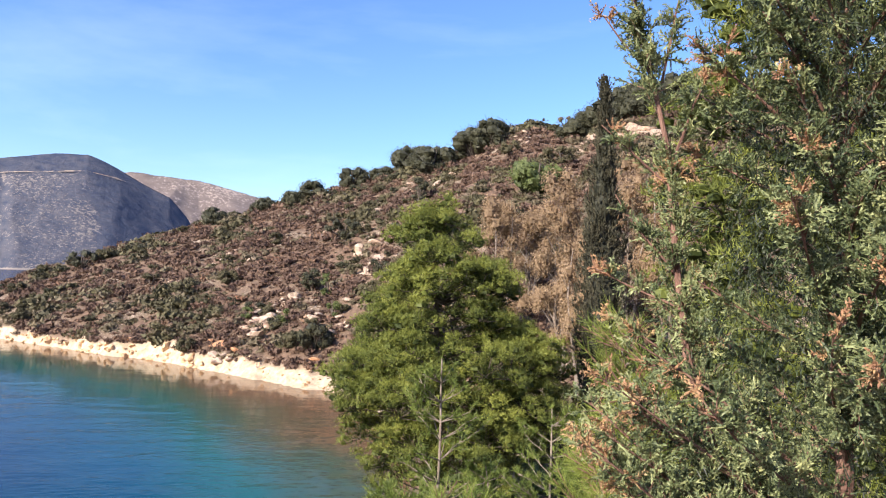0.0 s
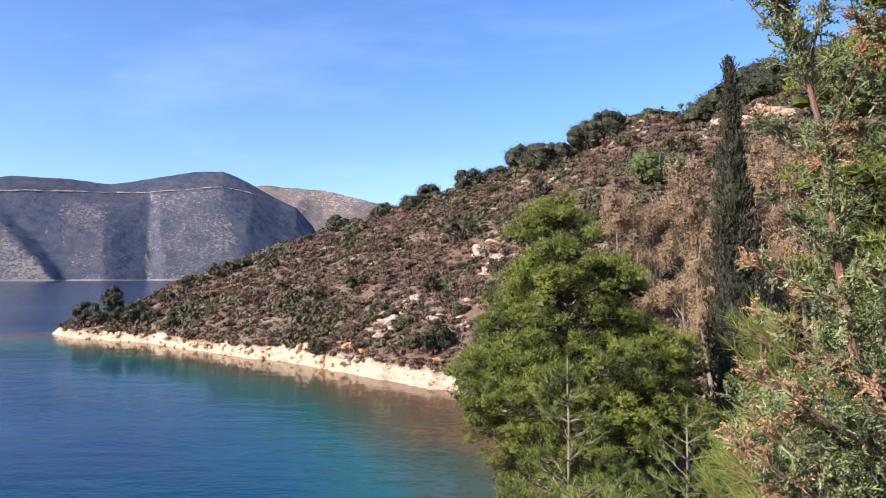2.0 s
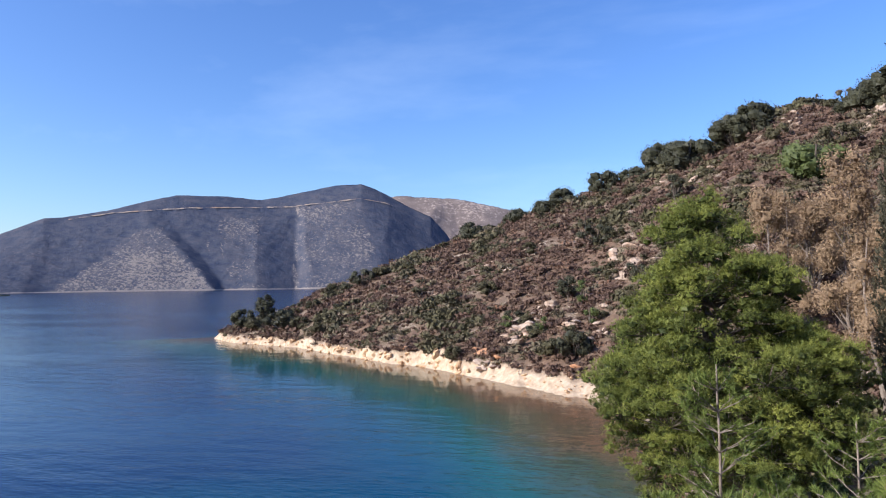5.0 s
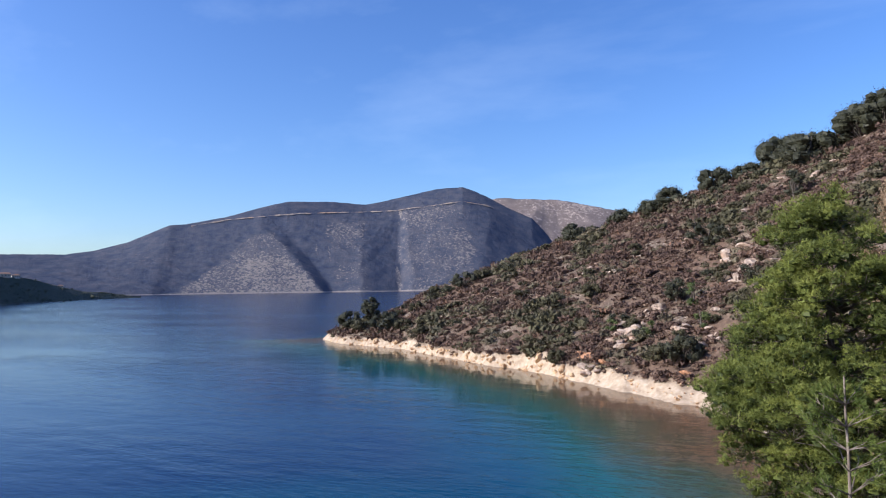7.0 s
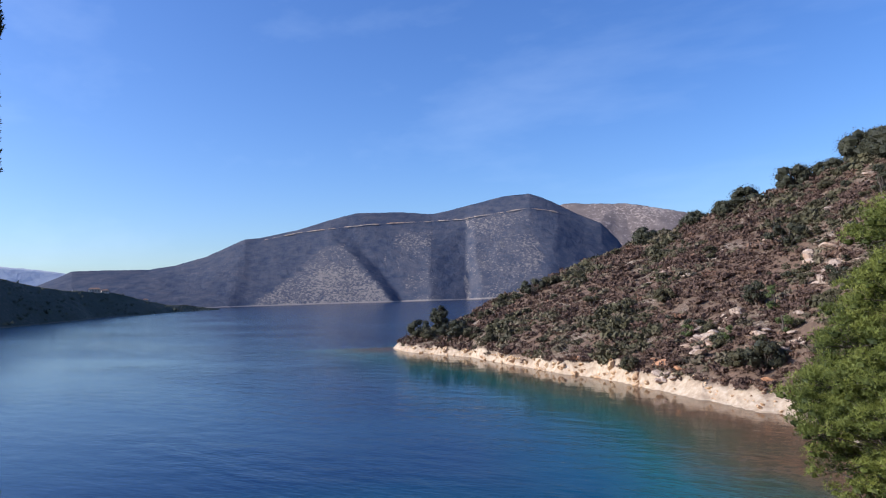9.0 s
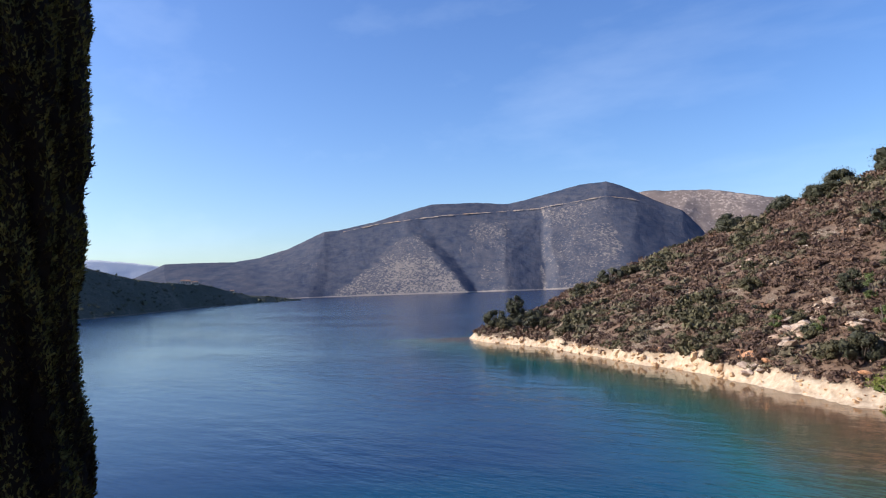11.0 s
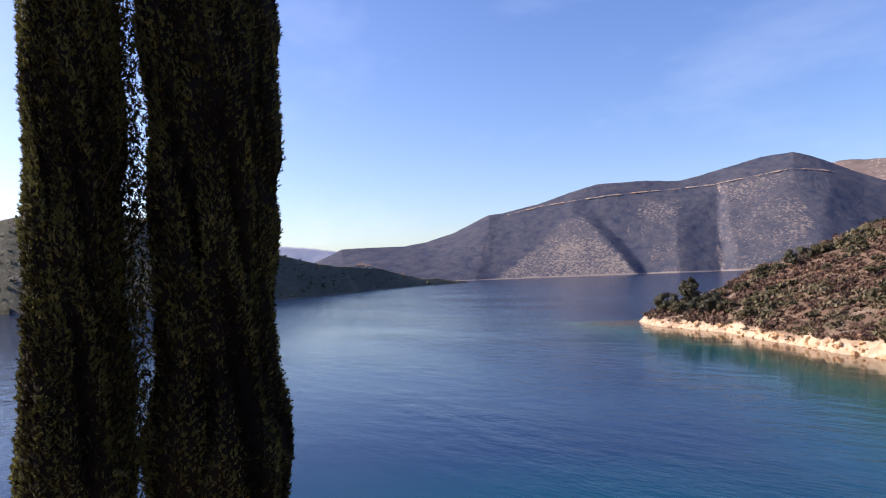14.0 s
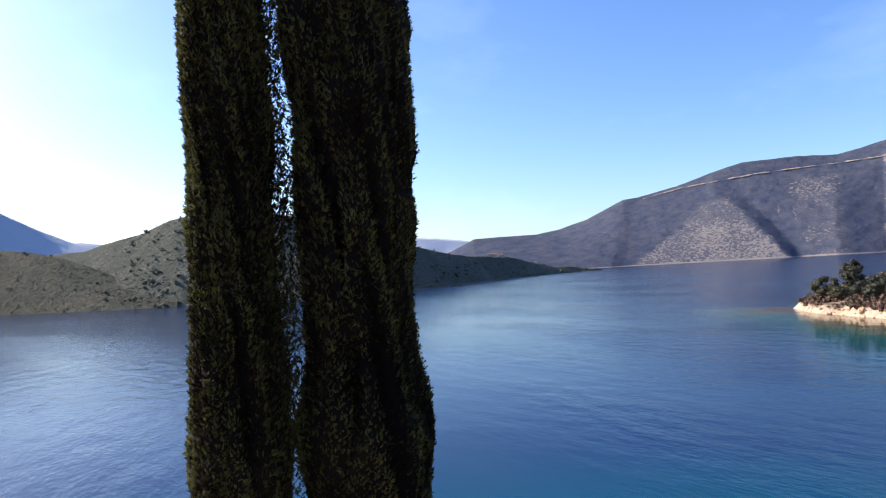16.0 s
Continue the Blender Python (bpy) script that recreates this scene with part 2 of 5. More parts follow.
# ---- mesh tools ----
def mesh_object(name, verts, faces, material, parent=None, label="", smooth=False, **attrs):
    """One mesh object from arrays: verts (n, 3) and faces (m, 4); a triangle's last entry is -1."""
    verts, faces = np.asarray(verts, np.float32), np.asarray(faces, np.int32)
    me = bpy.data.meshes.new(name)
    me.vertices.add(len(verts))
    me.vertices.foreach_set("co", verts.ravel())
    used = faces >= 0
    sizes = used.sum(1)
    me.loops.add(int(sizes.sum()))
    me.loops.foreach_set("vertex_index", faces[used])
    me.polygons.add(len(faces))
    me.polygons.foreach_set("loop_start", (np.cumsum(sizes) - sizes).astype(np.int32))
    for key, values in attrs.items():
        a = me.attributes.new(key, 'FLOAT', 'POINT')
        a.data.foreach_set("value", np.asarray(values, np.float32))
    me.update(calc_edges=True)
    me.polygons.foreach_set("use_smooth", np.full(len(faces), smooth))
    me.materials.append(material)
    ob = new(name, me)
    if parent is not None:
        ob.parent = parent
    if label:
        tagged(ob, label)
    return ob


def unit(v):
    return v / np.maximum(np.linalg.norm(v, axis=-1, keepdims=True), 1e-9)


class Batch:
    """Collects quads and triangles with a tint each, to become one mesh."""

    def __init__(self):
        self.v, self.f, self.t, self.n = [], [], [], 0

    def add(self, v, f, t):
        v = np.asarray(v, float).reshape(-1, 3)
        self.v.append(v)
        f = np.asarray(f, int).reshape(-1, 4)
        self.f.append(np.where(f >= 0, f + self.n, -1))
        self.t.append(np.broadcast_to(np.asarray(t, float), (len(v),)))
        self.n += len(v)

    def blades(self, a, b, tip, tint):
        n = len(a)
        f = np.concatenate([np.arange(3 * n).reshape(n, 3), np.full((n, 1), -1)], 1)
        self.add(np.stack([a, b, tip], 1), f, np.repeat(np.broadcast_to(tint, (n,)), 3))

    def leaves(self, c, d, length, width, tint, rng, face=None):
        """Pointed leaves from c along d; with face they lie about flat, their upper side that way."""
        n = len(c)
        if face is None:
            side = unit(np.cross(d, rng.normal(size=(n, 3))))
        else:
            d = unit(d - 0.8 * face * np.sum(d * face, -1, keepdims=True))
            side = unit(np.cross(d, face))
        L, W = np.broadcast_to(length, (n,))[:, None], np.broadcast_to(width, (n,))[:, None]
        self.blades(c + side * W / 2, c - side * W / 2, c + d * L, tint)

    def strips(self, c, d, length, width, tint, rng):
        n = len(c)
        side = unit(np.cross(d, rng.normal(size=(n, 3))))
        L, W = np.broadcast_to(length, (n,))[:, None], np.broadcast_to(width, (n,))[:, None]
        self.blades(c - side * W * 0.62, c + side * W * 0.62, c + d * L, tint)

    def tube(self, pts, radii, sides=6, tint=0.5):
        pts, radii = np.asarray(pts, float), np.asarray(radii, float)
        d = unit(np.gradient(pts, axis=0))
        up = np.where(np.abs(d[:, 2:3]) > 0.9, [[1.0, 0, 0]], [[0, 0, 1.0]])
        a = unit(np.cross(d, up))
        b = np.cross(d, a)
        ang = np.linspace(0, 2 * np.pi, sides, endpoint=False)
        ring = np.cos(ang)[None, :, None] * a[:, None] + np.sin(ang)[None, :, None] * b[:, None]
        v = pts[:, None] + ring * radii[:, None, None]
        i, j = np.meshgrid(np.arange(len(pts) - 1), np.arange(sides), indexing="ij")
        k = (j + 1) % sides
        f = np.stack([i * sides + j, i * sides + k, (i + 1) * sides + k, (i + 1) * sides + j], -1)
        self.add(v, f, tint)

    def lump(self, centre, size, rng, tint=0.3, cols=8, rows=5, rough=0.25):
        """A rough closed body, for the dense inside of a crown."""
        u = np.linspace(0, 2 * np.pi, cols, endpoint=False)
        w = np.linspace(0.02, np.pi - 0.02, rows + 1)
        U, Wv = np.meshgrid(u, w, indexing="ij")
        rad = 1 + rng.uniform(-rough, rough, U.shape)
        v = np.stack([np.cos(U) * np.sin(Wv), np.sin(U) * np.sin(Wv), np.cos(Wv)], -1) * rad[..., None] * np.asarray(size) + np.asarray(centre)
        i, j = np.meshgrid(np.arange(cols), np.arange(rows), indexing="ij")
        k, r1 = (i + 1) % cols, rows + 1
        self.add(v, np.stack([i * r1 + j, i * r1 + j + 1, k * r1 + j + 1, k * r1 + j], -1), tint)

    def copies(self, proto, m, scale, tint):
        """Many turned and scaled copies of another batch: m (n, 3, 3) with places (n, 3)."""
        turn, place = m
        pv, pf, pt = proto.arrays()
        n = len(place)
        v = np.einsum("nij,kj->nki", turn * np.asarray(scale)[:, None, None], pv) + place[:, None]
        f = np.where(pf[None] >= 0, pf[None] + (np.arange(n) * len(pv))[:, None, None] + self.n, -1)
        t = pt[None] + (np.asarray(tint) - 0.5)[:, None]
        self.v.append(v.reshape(-1, 3))
        self.f.append(f.reshape(-1, 4))
        self.t.append(t.ravel())
        self.n += v.shape[0] * v.shape[1]

    def arrays(self):
        return np.concatenate(self.v), np.concatenate(self.f), np.concatenate(self.t)

    def build(self, name, material, parent=None, label="", smooth=False):
        v, f, t = self.arrays()
        return mesh_object(name, v, f, material, parent, label, smooth, tint=t)


def yaw_turns(n, rng, tilt=0.15):
    """Random turns about the vertical with a slight lean."""
    a, p, q = rng.uniform(0, 2 * np.pi, n), rng.normal(0, tilt, n), rng.normal(0, tilt, n)
    z = unit(np.stack([p, q, np.ones(n)], -1))
    x = unit(np.cross(np.stack([-np.sin(a), np.cos(a), np.zeros(n)], -1), z))
    return np.stack([x, np.cross(z, x), z], -1)


def turns_along(d, rng):
    """Turns whose own z axis points along d, spun at random."""
    x = unit(np.cross(d, rng.normal(size=d.shape)))
    return np.stack([x, np.cross(d, x), d], -1)


def thing(name, at, label, category, group="", kind=""):
    ob = new(name)
    ob.location = at
    ob.empty_display_size = 0.2
    return tagged(ob, label, category, group, kind)


def ball(n, rng):
    return unit(rng.normal(size=(n, 3)))


# ---- the lie of the land, in bearings (degrees to the left of the first view) and distances ----
def value_noise(x, y, seed):
    ix, iy = np.floor(x), np.floor(y)
    fx, fy = x - ix, y - iy
    fx, fy = fx * fx * (3 - 2 * fx), fy * fy * (3 - 2 * fy)

    def h(a, b):
        s = np.sin(a * 127.1 + b * 311.7 + seed * 74.7) * 43758.5453
        return s - np.floor(s)
    return (h(ix, iy) * (1 - fx) + h(ix + 1, iy) * fx) * (1 - fy) + (h(ix, iy + 1) * (1 - fx) + h(ix + 1, iy + 1) * fx) * fy


def fbm(x, y, octaves=4, seed=0):
    total, amp = 0.0, 0.5
    for k in range(octaves):
        total = total + amp * (value_noise(x * 2 ** k, y * 2 ** k, seed + k) - 0.5)
        amp *= 0.5
    return total * 2


EYE = 15.0
SHORE = ((-180, 40), (-40, 40), (-10, 45), (0, 55), (3, 66), (7, 85), (9.4, 90.2), (12.4, 95.0), (15.3, 100.8), (19.5, 113), (23.2, 125.6),
         (26, 132), (28.7, 143.4), (31, 155), (33.1, 169), (36.1, 181), (38.5, 192), (39.3, 204), (40, 212), (180, 240))
RIDGE_R = ((-180, 90), (-60, 125), (-30, 140), (-17.5, 150), (-13, 152), (-11, 162), (-5, 170), (0, 174), (5, 180), (12, 190), (20, 200), (36, 204), (38.5, 207), (180, 262))
RIDGE_UP = ((-180, 8), (-100, 14), (-60, 18), (-30, 15.5), (-17.5, 14.7), (-15.4, 14.4), (-13.3, 13.4), (-11.8, 12.7), (-9.6, 12.5), (-7.8, 13.0), (-6.6, 13.0), (-4.9, 12.3), (-1, 10.6), (4.4, 8.65), (8.6, 7.35),
            (12.4, 6.1), (14.8, 5.4), (18.6, 4.0), (21.4, 3.2), (24.7, 2.0), (27.9, 0.6), (31.4, -0.5), (33.2, -1.6), (35.3, -2.6), (37.4, -3.0), (38.4, -3.35), (39.3, -3.8), (39.9, -4.7), (42, -7.5), (180, -7.5))
RIM = ((-180, 1.5), (5, 1.8), (9, 1.9), (15, 2.0), (19, 2.0), (21.5, 2.9), (24, 2.2), (33, 1.9), (38.8, 1.9), (39.4, 1.2), (40, -1.0), (42, -9), (180, -9))
FACE = ((-180, 6), (9, 4.8), (17, 3.6), (20, 1.6), (24, 1.6), (180, 1.5))
SHELF = ((-180, 0.05), (4, 0.05), (9, 0.05), (15, 0.06), (22, 0.075), (33, 0.085), (39, 0.085), (180, 0.3))


def table(az, rows):
    return np.interp(az, [r[0] for r in rows], [r[1] for r in rows])


def smooth_step(a, b, x):
    t = np.clip((x - a) / (b - a), 0, 1)
    return t * t * (3 - 2 * t)


def terrain(az, r):
    """Height of the ground at a bearing and distance from the viewpoint."""
    az, r = np.broadcast_arrays(np.asarray(az, float), np.asarray(r, float))
    x, y = -np.sin(np.radians(az)) * r, np.cos(np.radians(az)) * r
    r0 = table(az, SHORE) + 1.6 * fbm(az * 0.9, r * 0, 3, 5)
    r1, rim, face = table(az, RIDGE_R), table(az, RIM), table(az, FACE)
    z1 = EYE + r1 * np.tan(np.radians(table(az, RIDGE_UP)))
    d = r - r0
    s = np.clip((d - face) / np.maximum(r1 - r0 - face, 1.0), 0, 1)
    hill = rim * np.clip(d / face, 0, 1) ** 0.8 + (z1 - rim) * s ** 0.93
    hill = hill + fbm(x / 14, y / 14, 4, 2) * 1.5 * smooth_step(0.02, 0.2, s) * (1 - smooth_step(0.8, 1.0, s))
    hill = np.where(d < 0, table(az, SHELF) * d, hill)
    hill = hill - np.maximum(r - r1, 0) * 0.3 - 16 * smooth_step(40, 60, az)
    slope_down = np.interp(r, [0, 2, 7, 20, 32, 45, 70, 120], [13.3, 13.2, 11.3, 5.0, 0.3, -5.0, -12, -16])
    slope_up = np.interp(r, [0, 3, 8, 30, 80, 300], [13.3, 13.3, 13.8, 21, 42, 60])
    up = np.maximum(smooth_step(110, 150, az), smooth_step(-60, -110, az))
    near = slope_down * (1 - up) + slope_up * up + fbm(x / 3, y / 3, 3, 9) * 0.35 * np.clip(r / 6, 0, 1)
    valley = np.interp(az, [-5, 1, 4, 8], [1.6, 0.6, -1.0, -14]) + 0 * r
    hill = np.maximum(hill, valley)
    k = 1.2
    top = np.maximum(near, hill)
    return top + k * np.exp(-np.abs(near - hill) / k) * 0.35


def spot(az, r, lift=0.0):
    """A place on the ground."""
    a = math.radians(az)
    return Vector((-math.sin(a) * r, math.cos(a) * r, float(terrain(az, r)) + lift))


# ---- ground, sea and mountains ----
def polar_sheet(name, az, r, z, material, attrs=None, close=False):
    """A sheet over bearings az (n) and distances r (n, m) with heights z (n, m)."""
    n, m = z.shape
    a = np.radians(az)[:, None]
    v = np.stack([-np.sin(a) * r, np.cos(a) * r, z], -1).reshape(-1, 3)
    i, j = np.meshgrid(np.arange(n if close else n - 1), np.arange(m - 1), indexing="ij")
    k = (i + 1) % n
    f = np.stack([i * m + j, i * m + j + 1, k * m + j + 1, k * m + j], -1).reshape(-1, 4)
    ob = mesh_object(name, v, f, material, None, "", True, **{q: w.ravel() for q, w in (attrs or {}).items()})
    return ob


def build_ground():
    az = np.concatenate([np.arange(-180, -48, 3.0), np.arange(-48, 42, 0.25), np.arange(42, 180, 3.0)])
    r = np.concatenate([[0.0, 0.5, 1, 2, 3, 4.5, 6], np.arange(8, 44, 2.0), np.arange(44, 212, 1.8), np.arange(212, 330, 9.0)])
    A, R = np.meshgrid(az, r, indexing="ij")
    z = terrain(A, R)
    d = R - table(A, SHORE)
    x, y = -np.sin(np.radians(A)) * R, np.cos(np.radians(A)) * R
    bare = 1 - smooth_step(-0.5, 1.5, d - table(A, FACE) + 0.2 + 2.5 * fbm(x / 5, y / 5, 3, 12))
    bare = bare * smooth_step(5.5, 8.5, A) * smooth_step(55, 66, R) * (1 - smooth_step(40, 44, A))
    ob = polar_sheet("ground", az, R, z, GROUND_MAT, {"bare": bare}, True)
    tagged(ob, "steep scrubby coastal hillside of reddish soil and pale stones", "ground", kind="structure")


def build_water():
    az = np.concatenate([np.arange(-180, -10, 6.0), np.arange(-10, 44, 0.5), np.arange(44, 180, 4.0)])
    r = np.concatenate([np.arange(24, 60, 1.5), np.arange(60, 230, 2.5), np.geomspace(232, 4900, 40)])
    A, R = np.meshgrid(az, r, indexing="ij")
    x, y = -np.sin(np.radians(A)) * R, np.cos(np.radians(A)) * R
    depth = np.clip(-terrain(A, R) / 9.0 + 0.03 * fbm(x / 9, y / 9, 3, 4), 0, 1)
    depth = np.where(R > 235, 1.0, depth)
    ob = polar_sheet("water", az, R, np.zeros_like(R), WATER_MAT, {"depth": depth}, True)
    tagged(ob, "calm clear blue sea, turquoise over the shallows", "sea", kind="structure")


build_ground()
build_water()


def build_mountain(name, az, sky, r_shore, r_top, material, label, spurs=(), rough=24.0, rows=70, seed=1, bare_spots=(), bald=(), beach=3.0):
    """A mountainside seen across the water, from its shore up to the skyline and down behind."""
    up = table(az, sky)
    s = np.concatenate([np.linspace(0, 1, rows), [1.08, 1.2]])
    A, S = np.meshgrid(az, s, indexing="ij")
    r0, r1 = table(az, r_shore)[:, None], table(az, r_top)[:, None]
    top = (EYE + r1[:, 0] * np.tan(np.radians(up)))[:, None]
    soft_up = sum(table(az + o, sky) for o in (-3, -2, -1, 0, 1, 2, 3)) / 7
    soft_top = (EYE + r1[:, 0] * np.tan(np.radians(soft_up)))[:, None]
    crest = np.clip(S, 0, 1) ** 3
    z = np.where(S <= 1, (top * crest + soft_top * (1 - crest)) * S, top * (1 - (S - 1) * 2.0))
    r = r0 + (r1 - r0) * S
    body = np.sin(np.clip(S, 0, 1) * np.pi) ** 0.7
    x, y = A * 45.0, S * 900.0
    warp = 120 * fbm(x / 300, y / 300, 3, seed + 11)
    # gullies that run down the slope
    ridge = 1 - 2.2 * np.abs(fbm((x + 0.5 * warp) / 130, y / 800, 4, seed))
    r = r - rough * (0.4 * ridge + fbm(x / 60, y / 90, 4, seed + 4) * 0.4) * body
    z = z + rough * 0.12 * fbm(x / 22, x * 0, 4, seed + 5) * np.clip(S, 0, 1) ** 14
    bare = np.zeros_like(S)
    if spurs:
        # each row: bearing and stand-out of a crest or valley at the shore, and at two thirds of the height
        wob = A + 0.35 * fbm(x / 110, y / 160, 4, seed + 7)
        rows_of = np.array(spurs, float)
        for col, sk in enumerate(s):
            k = min(sk / 0.65, 1.15)
            nodes, out = rows_of[:, 0] * (1 - k) + rows_of[:, 2] * k, rows_of[:, 1] * (1 - k) + rows_of[:, 3] * k
            stand = sum(np.interp(wob[:, col] + o, nodes, out) for o in (-0.15, 0, 0.15)) / 3
            r[:, col] -= 0.37 * stand * min(max((1 - sk) / 0.35, 0), 1)
    z = z + rough * 0.3 * fbm(x / 90, y / 90, 4, seed + 3) * body
    if bald:
        edge = 0.8 * fbm(x / 40, y / 40, 4, seed + 9)
        for left0, left1, right0, right1, s_top, k in bald:
            a, b = left0 + (left1 - left0) * S / s_top, right0 + (right1 - right0) * S / s_top
            inside = smooth_step(-0.1, 0.25, a - A + edge) * smooth_step(-0.1, 0.25, A - b + edge) * (1 - smooth_step(s_top * 0.9, s_top * 1.03, S))
            bare = np.maximum(bare, k * inside)
    for a0, s0, wa, ws, k in bare_spots:
        band = (A - a0 - 0.9 * (S - s0) + 0.25 * fbm(x / 14, y / 40, 3, seed + 13)) / wa
        bare = np.maximum(bare, k * smooth_step(1.1, 0.7, np.abs(band) + (np.abs(S - s0) / ws) ** 4))
    shore = np.clip(1 - S / 0.012, 0, 1)
    ob = polar_sheet(name, az, r, z, material, {"bare": np.maximum(bare, shore * beach)})
    tagged(ob, label, "mountain", kind="structure")
    return ob


MAIN_SKY = ((18, 0.2), (19.6, 2.2), (20.8, 4.2), (22.1, 5.64), (23.4, 6.2), (24.9, 7.0), (25.8, 7.5), (26.8, 7.98), (27.9, 8.36), (30, 8.25), (33.4, 7.5), (34.7, 7.2), (36.1, 6.95), (38.7, 7.18), (42.5, 7.16),
            (44.6, 6.65), (47.2, 5.85), (50.3, 5.2), (51.5, 5.1), (53, 4.4), (54.4, 3.75), (56.8, 3.05), (58.6, 2.75), (61.9, 2.74), (63.9, 2.66), (66, 1.7), (69, 0.4))
# crests and valleys of the slope, from the shore upwards
SPURS = ((18, -200, 18, -200), (22.5, -150, 23.5, -110), (26.5, 130, 25.8, 30), (29.5, 100, 28.5, 60), (32.4, 50, 32.6, 40), (33.3, -90, 33.2, -60), (36.3, 110, 36.6, 75), (38.8, -20, 42.7, -15), (39.6, 130, 44.0, 75),
         (51.2, -50, 45.9, 35), (51.6, -50, 50.8, -5), (52.7, 15, 51.9, 35), (57, -10, 56, -5), (60, 30, 59, 20), (64, 0, 63, 0), (69, 0, 69, 0))
# paler, rockier faces: left and right edge at the shore and at their top, top, strength
BALD = ((51.2, 45.2, 39.7, 43.8, 0.66, 0.75), (33.2, 33.1, 26.5, 27.5, 0.86, 0.55), (38.6, 39.4, 35.6, 36.2, 0.8, 0.4))
SPOTS = ((33.35, 0.1, 0.24, 0.13, 1.1), (33.2, 0.34, 0.18, 0.14, 0.55), (33.15, 0.56, 0.09, 0.16, 0.35), (33.1, 0.78, 0.12, 0.06, 0.9), (40.1, 0.42, 0.09, 0.08, 0.8), (39.1, 0.36, 0.08, 0.1, 0.8), (38.2, 0.2, 0.06, 0.09, 0.6))
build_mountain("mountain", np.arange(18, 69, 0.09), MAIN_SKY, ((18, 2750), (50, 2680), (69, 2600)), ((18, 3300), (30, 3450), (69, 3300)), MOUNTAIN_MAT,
               "grey-green scrub mountain across the strait, blue with haze", SPURS, rough=13.0, bare_spots=SPOTS, bald=BALD)
build_mountain("mountain_behind", np.arange(2, 30, 0.12), ((2, 3.0), (10, 5.0), (15.5, 6.1), (17.3, 6.55), (19.9, 7.1), (22.4, 7.25), (25, 7.38), (30, 6.0)), ((2, 3500), (30, 3500)), ((2, 4300), (30, 4300)),
               FAR_MOUNTAIN_MAT, "pale bare limestone mountain behind the scrub one", ((2, 0, 2, 0), (15, 0, 15, 0), (17.5, 120, 17.8, 80), (19.5, -80, 19.8, -60), (21.5, 120, 21.8, 80), (24, -60, 25, -30), (30, 0, 30, 0)), rough=40, rows=60, seed=21)
HEAD_SHORE = ((53.5, 1720), (55, 1600), (57, 1450), (58.8, 1260), (61.2, 1150), (63.5, 905), (65, 815), (66.5, 735), (67.9, 680), (70, 636), (72, 615), (80, 595), (87.7, 590), (92.5, 625), (96, 660), (99.7, 724), (125, 950))
build_mountain("headland", np.arange(53.5, 100, 0.15), ((53.5, -0.48), (54.5, -0.3), (56, -0.05), (57.4, 0.02), (58.8, 0.36), (61.1, 1.05), (62.2, 1.12), (64.2, 1.25), (66.3, 1.65), (68.3, 2.2), (73, 3.6), (79, 5.4), (84, 6.3),
               (88.3, 5.3), (90.4, 4.29), (92.3, 3.79), (94.3, 3.1), (96.1, 2.95), (100, 2.4)), HEAD_SHORE, ((53.5, 1760), (57, 1540), (61, 1290), (63.5, 1090), (66, 940), (68, 860), (70, 815), (72, 790), (80, 760), (88, 760), (93, 800), (100, 900)), HEADLAND_MAT,
               "low wooded headland running into the strait", (), rough=4, rows=40, seed=31, beach=1.2)
build_mountain("near_hill", np.arange(88, 125, 0.3), ((88, -0.9), (90.1, -0.1), (92.4, 1.2), (94.3, 2.08), (96.1, 2.78), (97.9, 3.15), (99.6, 3.38), (110, 4.0), (125, 2.5)),
               ((88, 585), (92.5, 610), (96, 650), (99.7, 715), (125, 900)), ((88, 600), (92, 690), (96, 770), (99.7, 840), (125, 1030)), HILL_MAT, "dark wooded hill at the water's edge", rough=4, rows=30, seed=41, beach=0.0)
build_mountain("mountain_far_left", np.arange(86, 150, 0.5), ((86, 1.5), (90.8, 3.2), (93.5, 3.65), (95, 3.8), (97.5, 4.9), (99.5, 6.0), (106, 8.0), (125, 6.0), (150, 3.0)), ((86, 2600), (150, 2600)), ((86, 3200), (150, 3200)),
               HAZE_TINT_MAT, "blue-grey mountain in the haze", rough=40, rows=30, seed=51)
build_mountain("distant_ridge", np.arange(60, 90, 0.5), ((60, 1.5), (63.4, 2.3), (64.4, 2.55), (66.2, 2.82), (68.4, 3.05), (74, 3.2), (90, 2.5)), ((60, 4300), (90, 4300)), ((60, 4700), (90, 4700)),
               HAZE_TINT_MAT, "pale distant ridge in the haze", rough=30, rows=20, seed=61)


def on_sky(az, up, r):
    a = math.radians(az)
    return Vector((-math.sin(a) * r, math.cos(a) * r, EYE + r * math.tan(math.radians(up))))


